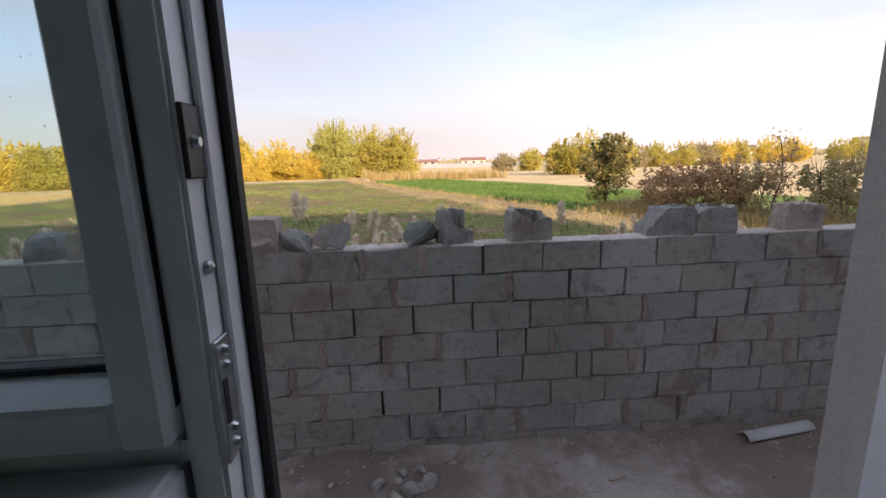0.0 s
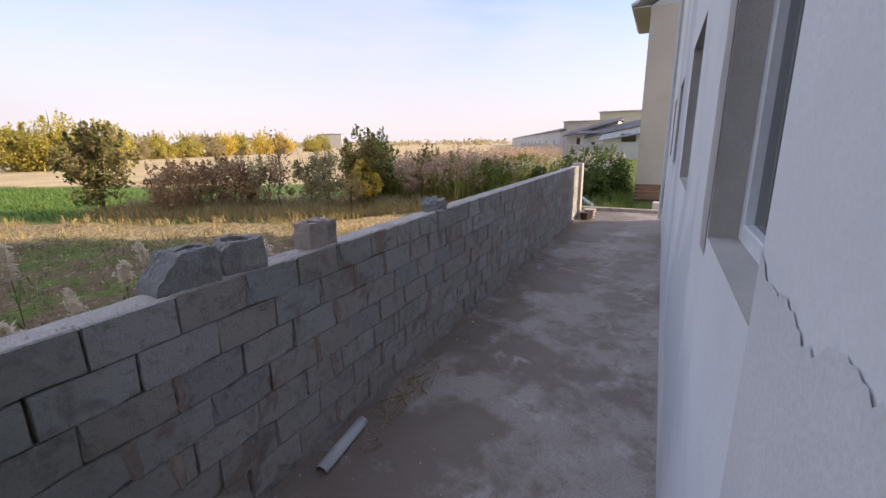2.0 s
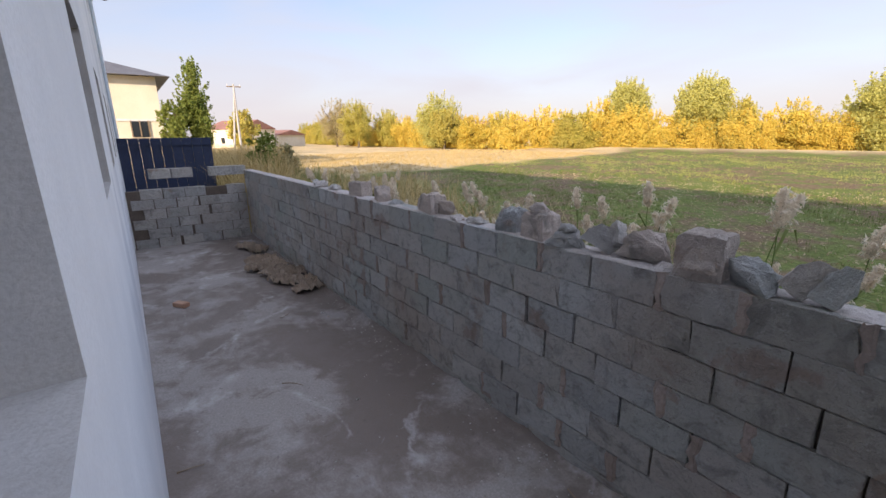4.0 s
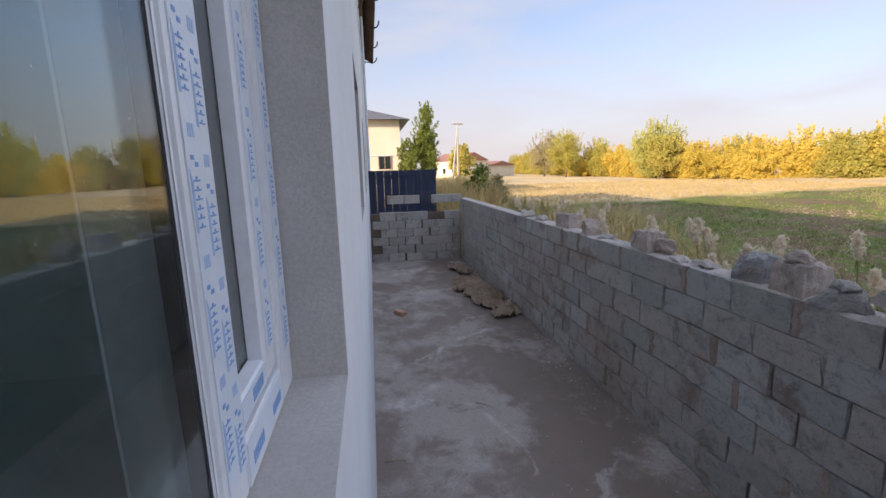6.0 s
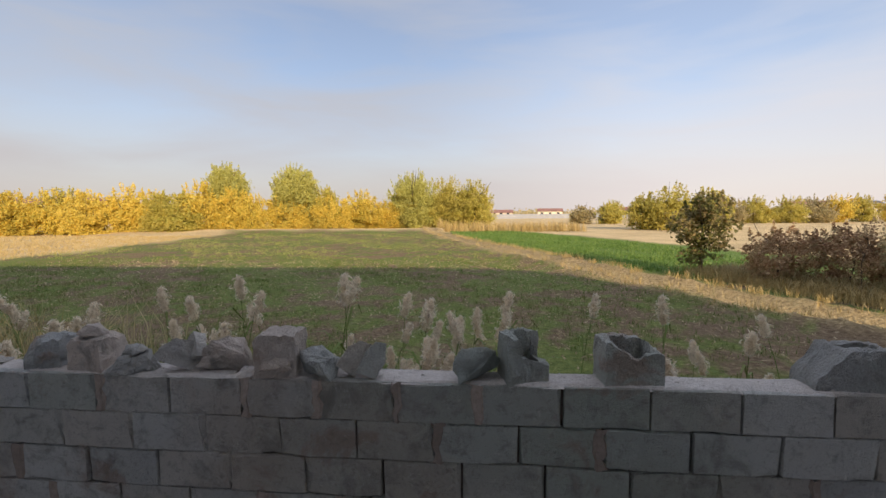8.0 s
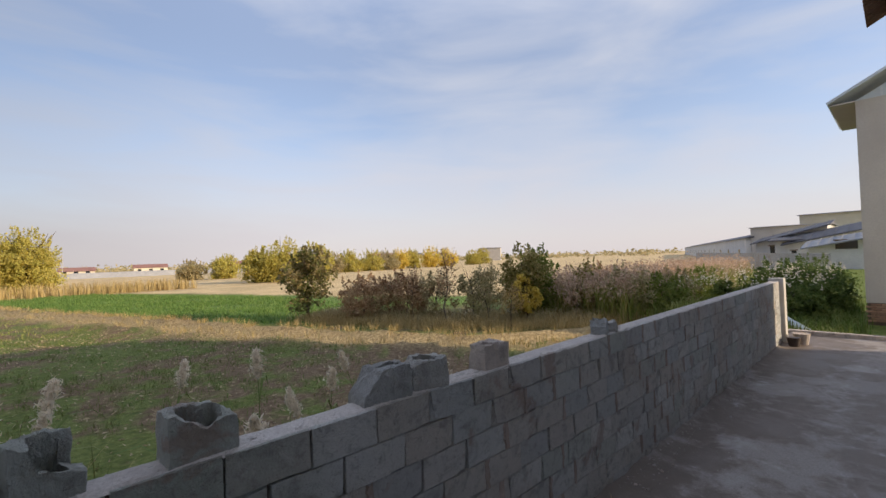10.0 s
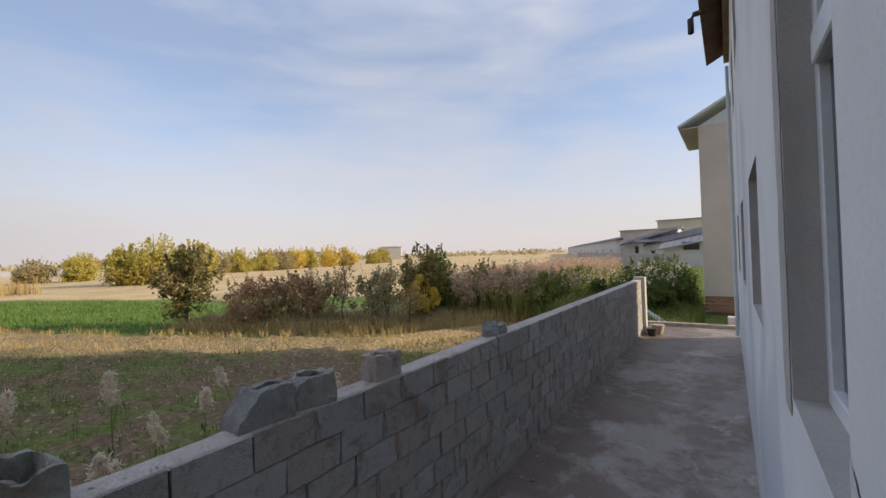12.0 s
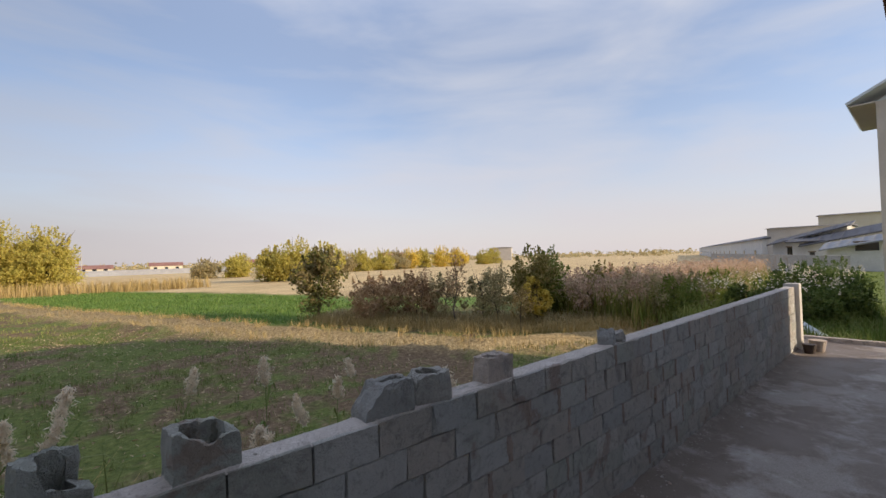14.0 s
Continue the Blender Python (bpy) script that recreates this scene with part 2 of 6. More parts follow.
M_PLASTER = surface("white_plaster", [(0.7, 0.71, 0.72), (0.83, 0.835, 0.84), (0.66, 0.66, 0.66)], 0.9, 120.0, 0.9, 0.16, edge=(0.3, 0.62), dist=0.003, stain=((0.6, 0.61, 0.63), 0.55, 0.53))
M_CEMENT = surface("cement_render", [(0.4, 0.38, 0.355), (0.5, 0.48, 0.45), (0.35, 0.32, 0.29)], 2.5, 120.0, 0.93, 0.5, dist=0.005)
M_BEIGE = surface("beige_render", [(0.5, 0.465, 0.425), (0.59, 0.555, 0.51), (0.45, 0.425, 0.39)], 0.7, 20.0, 0.9, 0.2)
M_CREAM = surface("cream_paint", [(0.62, 0.55, 0.43), (0.7, 0.64, 0.52), (0.58, 0.52, 0.42)], 0.6, 12.0, 0.9, 0.1)
M_WHITEWASH = surface("whitewash", [(0.6, 0.6, 0.6), (0.72, 0.71, 0.69), (0.5, 0.49, 0.46)], 0.5, 9.0, 0.9, 0.1)
M_PVC = surface("white_plastic_profile", [(0.72, 0.74, 0.77), (0.8, 0.81, 0.83), (0.66, 0.67, 0.68)], 3.0, 25.0, 0.32, 0.03, spec=0.5)
M_FILM = surface("pale_blue_film", [(0.66, 0.72, 0.8), (0.75, 0.79, 0.85), (0.6, 0.68, 0.78)], 12.0, 60.0, 0.3, 0.1, spec=0.5)
M_INK = plain("blue_print", (0.17, 0.33, 0.62), 0.45)
M_PALEINK = plain("pale_blue_print", (0.42, 0.55, 0.75), 0.45)
M_SEAL = plain("black_rubber_seal", (0.012, 0.012, 0.014), 0.6)
M_STEEL = surface("zinc_plated_steel", [(0.5, 0.52, 0.54), (0.62, 0.63, 0.64), (0.35, 0.36, 0.37)], 20.0, 90.0, 0.35, 0.1, metal=1.0)
M_DARKMETAL = surface("dark_brown_metal", [(0.055, 0.04, 0.034), (0.08, 0.06, 0.05), (0.04, 0.03, 0.028)], 4.0, 30.0, 0.5, 0.1, metal=0.3)
M_TILE = surface("brown_roof_tile", [(0.13, 0.07, 0.05), (0.2, 0.12, 0.085), (0.09, 0.055, 0.04)], 2.0, 20.0, 0.8, 0.3)
M_GREYROOF = surface("grey_sheet_roof", [(0.09, 0.09, 0.1), (0.15, 0.15, 0.165), (0.07, 0.07, 0.075)], 0.4, 5.0, 0.7, 0.1)
M_SHEET = surface("pale_blue_corrugated_sheet", [(0.55, 0.62, 0.67), (0.64, 0.69, 0.73), (0.5, 0.55, 0.6)], 0.7, 8.0, 0.5, 0.05)
M_ASBESTOS = surface("grey_cement_sheet", [(0.24, 0.25, 0.27), (0.32, 0.33, 0.35), (0.18, 0.185, 0.2)], 0.5, 6.0, 0.85, 0.1)
M_REDROOF = surface("red_roof", [(0.25, 0.12, 0.09), (0.32, 0.17, 0.13), (0.2, 0.1, 0.08)], 0.4, 4.0, 0.7, 0.1)
M_BLUE = surface("navy_sheet_metal", [(0.022, 0.032, 0.07), (0.03, 0.042, 0.09), (0.018, 0.025, 0.05)], 0.8, 12.0, 0.5, 0.05)
M_BRICK = surface("fired_brick", [(0.36, 0.2, 0.13), (0.44, 0.28, 0.19), (0.3, 0.2, 0.15)], 9.0, 60.0, 0.9, 0.6, 0.2)
M_SACK = surface("torn_paper_sack", [(0.29, 0.22, 0.16), (0.42, 0.33, 0.25), (0.2, 0.15, 0.11)], 5.0, 40.0, 0.9, 0.5, 0.15)
M_STRAW = leafy("dry_straw", [(0.36, 0.27, 0.15), (0.5, 0.4, 0.25), (0.3, 0.22, 0.13)], 0.15)
M_WOOD = surface("weathered_wood", [(0.2, 0.15, 0.1), (0.3, 0.23, 0.16), (0.15, 0.11, 0.08)], 6.0, 50.0, 0.9, 0.4)
M_BARK = surface("bark", [(0.09, 0.07, 0.05), (0.16, 0.125, 0.095), (0.06, 0.05, 0.04)], 5.0, 40.0, 0.95, 0.6)
M_PIPE = surface("grey_gutter_plastic", [(0.42, 0.43, 0.44), (0.52, 0.53, 0.53), (0.34, 0.34, 0.34)], 8.0, 60.0, 0.5, 0.1)
# teal chosen so the room's bounced light tints the window frame
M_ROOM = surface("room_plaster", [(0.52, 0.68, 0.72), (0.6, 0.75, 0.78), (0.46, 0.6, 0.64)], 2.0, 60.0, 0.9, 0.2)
M_TAIL = plain("black_plastic", (0.02, 0.02, 0.022), 0.45)
M_GLASS = bpy.data.materials.new("window_glass")
M_GLASS.use_nodes = True
gb = M_GLASS.node_tree.nodes["Principled BSDF"]
gb.inputs["Base Color"].default_value, gb.inputs["Roughness"].default_value = (0.88, 0.955, 0.95, 1), 0.0
gb.inputs["Transmission Weight"].default_value, gb.inputs["IOR"].default_value = 1.0, 1.5
M_PANE = plain("far_window_glass", (0.02, 0.025, 0.03), 0.08)
YELLOW = [(0.44, 0.39, 0.085), (0.65, 0.51, 0.1), (0.76, 0.58, 0.13), (0.48, 0.45, 0.1)]
OLIVE = [(0.28, 0.28, 0.06), (0.47, 0.43, 0.1), (0.58, 0.48, 0.13), (0.34, 0.33, 0.08)]
GREEN = [(0.08, 0.12, 0.03), (0.17, 0.22, 0.045), (0.27, 0.3, 0.075), (0.12, 0.16, 0.04)]
SAGE = [(0.3, 0.3, 0.08), (0.47, 0.45, 0.13), (0.58, 0.54, 0.18), (0.37, 0.37, 0.1)]
L_YELLOW, L_OLIVE, L_GREEN = leafy("yellow_leaves", YELLOW), leafy("olive_leaves", OLIVE), leafy("green_leaves", GREEN)
L_SAGE = leafy("sage_green_leaves", SAGE)
L_MIXED = leafy("autumn_leaves", [(0.085, 0.11, 0.03), (0.19, 0.2, 0.045), (0.4, 0.31, 0.12), (0.14, 0.14, 0.04)])
L_DUSK = leafy("dull_olive_brown_leaves", [(0.08, 0.1, 0.035), (0.17, 0.175, 0.055), (0.36, 0.27, 0.13), (0.12, 0.125, 0.045)])
L_DEEP = leafy("deep_green_leaves", [(0.05, 0.09, 0.028), (0.1, 0.15, 0.04), (0.17, 0.21, 0.06), (0.075, 0.11, 0.032)])
L_RED = leafy("reddish_brown_leaves", [(0.19, 0.11, 0.06), (0.38, 0.23, 0.13), (0.55, 0.4, 0.23), (0.27, 0.22, 0.09)])
L_GREYGREEN = leafy("grey_green_leaves", [(0.2, 0.2, 0.09), (0.37, 0.33, 0.16), (0.52, 0.42, 0.24), (0.24, 0.23, 0.1)])
L_GRASS = leafy("grass_blades", [(0.05, 0.1, 0.018), (0.1, 0.17, 0.03), (0.15, 0.19, 0.05), (0.22, 0.2, 0.08)], 0.25)
L_SHOOT = leafy("field_shoots", [(0.14, 0.19, 0.04), (0.24, 0.28, 0.06), (0.34, 0.34, 0.1), (0.4, 0.36, 0.14)], 0.3)
L_CROP = leafy("lush_crop", [(0.08, 0.16, 0.035), (0.16, 0.26, 0.06), (0.3, 0.36, 0.1)], 0.35)
L_DRY = leafy("dry_grass", [(0.36, 0.26, 0.1), (0.52, 0.39, 0.17), (0.45, 0.33, 0.14), (0.25, 0.2, 0.07)], 0.2)
L_PLUME = leafy("reed_plume_fluff", [(0.68, 0.59, 0.46), (0.86, 0.77, 0.63), (0.78, 0.68, 0.54)], 0.5)
L_SORGHUM = leafy("rusty_seed_heads", [(0.42, 0.28, 0.19), (0.58, 0.42, 0.3), (0.66, 0.52, 0.37)], 0.35)

# ---- mesh helpers ----
rng = np.random.default_rng(7)


def from_arrays(name, verts, faces, mat, smooth=False):
    me = bpy.data.meshes.new(name)
    tolist = lambda a: a.tolist() if isinstance(a, np.ndarray) else [tuple(q) for q in a]
    me.from_pydata(tolist(verts), [], tolist(faces))
    if mat:
        me.materials.append(mat)
    if smooth:
        me.polygons.foreach_set("use_smooth", [True] * len(me.polygons))
    return me


def part(name, bm, material=None, parent=None, label="", smooth=False):
    me = bm
    if isinstance(bm, bmesh.types.BMesh):
        me = bpy.data.meshes.new(name)
        bm.to_mesh(me)
        bm.free()
        me.materials.append(material)
        if smooth:
            me.polygons.foreach_set("use_smooth", [True] * len(me.polygons))
    ob = new(name, me)
    if parent:
        ob.parent = parent
    if label:
        tagged(ob, label)
    return ob


def empty(name, m, label, category, group="", kind=""):
    ob = new(name)
    ob.matrix_basis = m
    return tagged(ob, label, category, group, kind)


def box_bm(x0, x1, y0, y1, z0, z1, bevel=0.0, seg=1, bm=None):
    b = bmesh.new()
    bmesh.ops.create_cube(b, size=1, matrix=Matrix.LocRotScale(((x0 + x1) / 2, (y0 + y1) / 2, (z0 + z1) / 2), None, (x1 - x0, y1 - y0, z1 - z0)))
    if bevel:
        bmesh.ops.bevel(b, geom=b.edges[:], offset=bevel, segments=seg, affect="EDGES")
    if bm is None:
        return b
    me = bpy.data.meshes.new("tmp")
    b.to_mesh(me)
    b.free()
    bm.from_mesh(me)
    bpy.data.meshes.remove(me)
    return bm


def boxes_bm(rows, bevel=0.0):
    bm = bmesh.new()
    for r in rows:
        box_bm(*r, bevel=bevel, bm=bm)
    return bm


def tube(points, radii, sides=7):
    """Verts and faces of a tapered tube along points."""
    v, f = [], []
    pts = [Vector(p) for p in points]
    for i, p in enumerate(pts):
        d = (pts[min(i + 1, len(pts) - 1)] - pts[max(i - 1, 0)]).normalized()
        a = d.orthogonal().normalized()
        c = d.cross(a)
        for k in range(sides):
            t = 2 * math.pi * k / sides
            v.append(tuple(p + (a * math.cos(t) + c * math.sin(t)) * radii[i]))
    for i in range(len(pts) - 1):
        for k in range(sides):
            q = (k + 1) % sides
            f.append((i * sides + k, i * sides + q, (i + 1) * sides + q, (i + 1) * sides + k))
    return v, f


def merge(chunks):
    v, f = [], []
    for cv, cf in chunks:
        n = len(v)
        v += list(cv)
        f += [tuple(i + n for i in q) for q in cf]
    return v, f


def leaf_quads(centres, size, up=0.3, long=1.6, r=rng):
    """Pointed four-cornered leaves at the centres, turned every way."""
    c = np.asarray(centres, float)
    n = len(c)
    d = r.normal(size=(n, 3))
    d[:, 2] = d[:, 2] * 0.7 + up
    d /= np.linalg.norm(d, axis=1, keepdims=True)
    e = np.cross(d, r.normal(size=(n, 3)))
    e /= np.linalg.norm(e, axis=1, keepdims=True) + 1e-9
    s = (size * r.uniform(0.6, 1.35, size=n))[:, None]
    fold = np.cross(d, e) * s * 0.16
    v = np.stack([c - d * s * long / 2, c + e * s * 0.5 + fold, c + d * s * long / 2, c - e * s * 0.5 + fold], 1).reshape(-1, 3)
    return v, np.arange(4 * n).reshape(-1, 4)


def blade_tris(base, height, width, lean=0.5, r=rng):
    """Bent grass blades: two triangles and a quad folded into three corners pairs."""
    b = np.asarray(base, float)
    n = len(b)
    a = r.uniform(0, 2 * np.pi, n)
    h = (height * r.uniform(0.5, 1.3, n))[:, None]
    out = np.stack([np.cos(a), np.sin(a), np.zeros(n)], 1)
    side = np.stack([-np.sin(a), np.cos(a), np.zeros(n)], 1) * (width * r.uniform(0.6, 1.3, n))[:, None] / 2
    k = (lean * r.uniform(0.1, 1.2, n))[:, None]
    mid = b + out * h * k * 0.35 + np.array([0, 0, 1]) * h * 0.6
    tip = b + out * h * k + np.array([0, 0, 1]) * h * (1.0 - 0.25 * k)
    v = np.stack([b - side, b + side, mid + side * 0.8, mid - side * 0.8, tip], 1).reshape(-1, 3)
    i = np.arange(n)[:, None] * 5
    return v, (i + [0, 1, 2, 3]), (i + [3, 2, 4])


def grass_mesh(name, base, height, width, mat, lean=0.5, ymin=None):
    v, q, t = blade_tris(base, height, width, lean)
    if ymin is not None:
        v[:, 1] = np.maximum(v[:, 1], ymin + 0.02 * (v[:, 1] - ymin))
    me = bpy.data.meshes.new(name)
    me.from_pydata(v.tolist(), [], q.tolist() + t.tolist())
    me.materials.append(mat)
    return me

# ---- ground ----
GZ = -0.3
BERM = [(-6.8, 59.0), (-4.3, 50.0), (-1.7, 40.4), (4.3, 23.4), (6.7, 16.3), (8.3, 12.5), (9.8, 9.5), (13.5, 7.2), (22.0, 6.2), (45.0, 5.8)]


def berm_x(y):
    pts = sorted((p[1], p[0]) for p in BERM)
    return np.interp(y, [p[0] for p in pts], [p[1] for p in pts])


def seg_dist(px, py, pts):
    d = np.full(px.shape, 1e9)
    for (ax, ay), (bx, by) in zip(pts, pts[1:]):
        t = np.clip(((px - ax) * (bx - ax) + (py - ay) * (by - ay)) / ((bx - ax) ** 2 + (by - ay) ** 2), 0, 1)
        d = np.minimum(d, np.hypot(px - ax - t * (bx - ax), py - ay - t * (by - ay)))
    return d


def wob(x, y, s, amp, k=0.0):
    return amp * (np.sin(x * s + k) * np.cos(y * s * 1.3 - k) + 0.6 * np.sin(x * s * 2.3 + y * s * 1.7 + 2 * k))


def height_at(x, y):
    d = seg_dist(x, y, BERM)
    h = (0.16 + 0.07 * np.sin(x * 1.3 + y * 2.1)) * np.exp(-((d - 0.9) / 0.42) ** 2) - 0.2 * np.exp(-(d / 0.4) ** 2)
    field = (y > 3.2) & (y < 60)
    h = h + field * (wob(x, y, 2.1, 0.02) + wob(x, y, 5.3, 0.012, 1.0))
    h = h + 0.5 * np.exp(-((y - 60 - 0.03 * x) / 4.0) ** 2) * (x < -5) * (x > -60)
    return GZ + h * np.clip((y - 3.0) / 0.6, 0, 1)


def spaced(lo, hi, step, far, grow=1.22):
    a = list(np.arange(lo, hi + 1e-6, step))
    s, x = step, a[-1]
    while x < far:
        s *= grow
        x += s
        a.append(x)
    s, x = step, a[0]
    while x > -far:
        s *= grow
        x -= s
        a.insert(0, x)
    return np.array(a)


gx, gy = spaced(-40, 40, 0.45, 2600), spaced(-2, 66, 0.4, 2600)
X, Y = np.meshgrid(gx, gy)
Z = height_at(X, Y)
nx = len(gx)
idx = (np.arange(len(gy) - 1)[:, None] * nx + np.arange(nx - 1)[None, :]).ravel()
g_me = from_arrays("ground", np.stack([X.ravel(), Y.ravel(), Z.ravel()], 1), np.stack([idx, idx + 1, idx + nx + 1, idx + nx], 1), None, True)
zx, zy = X.ravel() + wob(X.ravel(), Y.ravel(), 0.5, 0.8), Y.ravel() + wob(X.ravel(), Y.ravel(), 0.43, 0.7, 2.0)
d_berm = seg_dist(zx, zy, BERM)
straw = np.clip((-27 - 0.16 * (zy - 23) - zx) / 2.5, 0, 1)
straw = np.maximum(straw, np.clip((zy - 56) / 3.0, 0, 1))
straw = np.maximum(straw, np.clip((zx - np.interp(zy, [10, 18, 34, 40, 62], [60, 22, 14.5, 12.8, 4.0])) / 2.0, 0, 1))
crop = np.clip((zx - berm_x(zy) - 1.8) / 0.8, 0, 1) * np.clip((zy - 17) / 1.5, 0, 1) * (1 - straw)
berm = np.clip((1.45 - seg_dist(zx * 0.3 + X.ravel() * 0.7, zy * 0.3 + Y.ravel() * 0.7, BERM)) / 0.5, 0, 1)
lush = np.clip((zx - 14) / 1.5, 0, 1) * np.clip((12 - zy) / 2.0, 0, 1)
attr = g_me.color_attributes.new("land_use", "FLOAT_COLOR", "POINT")
attr.data.foreach_set("color", np.stack([crop, straw, berm, lush], 1).astype(np.float32).ravel())


def ground_material():
    m = bpy.data.materials.new("farm_ground")
    m.use_nodes = True
    n, l = m.node_tree.nodes, m.node_tree.links
    b = n["Principled BSDF"]
    at, co = n.new("ShaderNodeAttribute"), n.new("ShaderNodeTexCoord")
    at.attribute_name = "land_use"
    sp = n.new("ShaderNodeSeparateColor")
    l.new(at.outputs["Color"], sp.inputs[0])

    def noise_at(scale, detail=6.0, rough=0.62):
        k = n.new("ShaderNodeTexNoise")
        k.inputs["Scale"].default_value, k.inputs["Detail"].default_value, k.inputs["Roughness"].default_value = scale, detail, rough
        l.new(co.outputs["Object"], k.inputs["Vector"])
        return k.outputs[0]

    def ramp(src, stops):
        r = n.new("ShaderNodeValToRGB")
        while len(r.color_ramp.elements) < len(stops):
            r.color_ramp.elements.new(0.5)
        for e, (p, c) in zip(r.color_ramp.elements, stops):
            e.position, e.color = p, (*c, 1)
        l.new(src, r.inputs[0])
        return r.outputs[0]

    def mix(fac, a, bb):
        k = n.new("ShaderNodeMix")
        k.data_type = "RGBA"
        l.new(fac, k.inputs["Factor"])
        l.new(a, k.inputs["A"])
        l.new(bb, k.inputs["B"])
        return k.outputs["Result"]

    fine, mid, big = noise_at(9.0), noise_at(1.3), noise_at(0.16, 4.0)
    soil = ramp(fine, [(0.3, (0.105, 0.07, 0.042)), (0.55, (0.2, 0.14, 0.085)), (0.74, (0.36, 0.27, 0.165))])
    green = ramp(fine, [(0.3, (0.07, 0.105, 0.025)), (0.6, (0.165, 0.2, 0.052)), (0.78, (0.34, 0.32, 0.13))])
    patch = n.new("ShaderNodeMath")
    patch.operation = "ADD"
    l.new(mid, patch.inputs[0])
    l.new(big, patch.inputs[1])
    pr = n.new("ShaderNodeMapRange")
    pr.inputs["From Min"].default_value, pr.inputs["From Max"].default_value = 0.88, 1.05
    pr.inputs["To Max"].default_value = 0.9
    l.new(patch.outputs[0], pr.inputs["Value"])
    field = mix(pr.outputs[0], soil, green)
    strawc = ramp(fine, [(0.28, (0.4, 0.29, 0.16)), (0.55, (0.64, 0.49, 0.28)), (0.75, (0.74, 0.6, 0.37))])
    strawb = ramp(big, [(0.4, (0.3, 0.22, 0.11)), (0.6, (0.62, 0.47, 0.25))])
    half = n.new("ShaderNodeValue")
    half.outputs[0].default_value = 0.4
    cropc = ramp(fine, [(0.3, (0.075, 0.13, 0.03)), (0.6, (0.15, 0.22, 0.055)), (0.78, (0.3, 0.31, 0.11))])
    bermc = ramp(fine, [(0.3, (0.19, 0.135, 0.07)), (0.52, (0.38, 0.28, 0.14)), (0.72, (0.56, 0.43, 0.23))])
    c = mix(sp.outputs[1], field, mix(half.outputs[0], strawc, strawb))
    c = mix(sp.outputs[0], c, cropc)
    c = mix(at.outputs["Alpha"], c, green)
    c = mix(sp.outputs[2], c, bermc)
    l.new(c, b.inputs["Base Color"])
    b.inputs["Roughness"].default_value, b.inputs["Specular IOR Level"].default_value = 0.95, 0.1
    bp = n.new("ShaderNodeBump")
    bp.inputs["Strength"].default_value, bp.inputs["Distance"].default_value = 0.9, 0.12
    l.new(fine, bp.inputs["Height"])
    l.new(bp.outputs[0], b.inputs["Normal"])
    return m


g_me.materials.append(ground_material())
ground = tagged(new("ground", g_me), "ploughed field with sparse green shoots and straw stubble", "field", kind="structure")

# ---- terrace floor ----
X0, X1, YF, YW = -10.4, 13.4, 0.48, 2.70
FH = 7.3


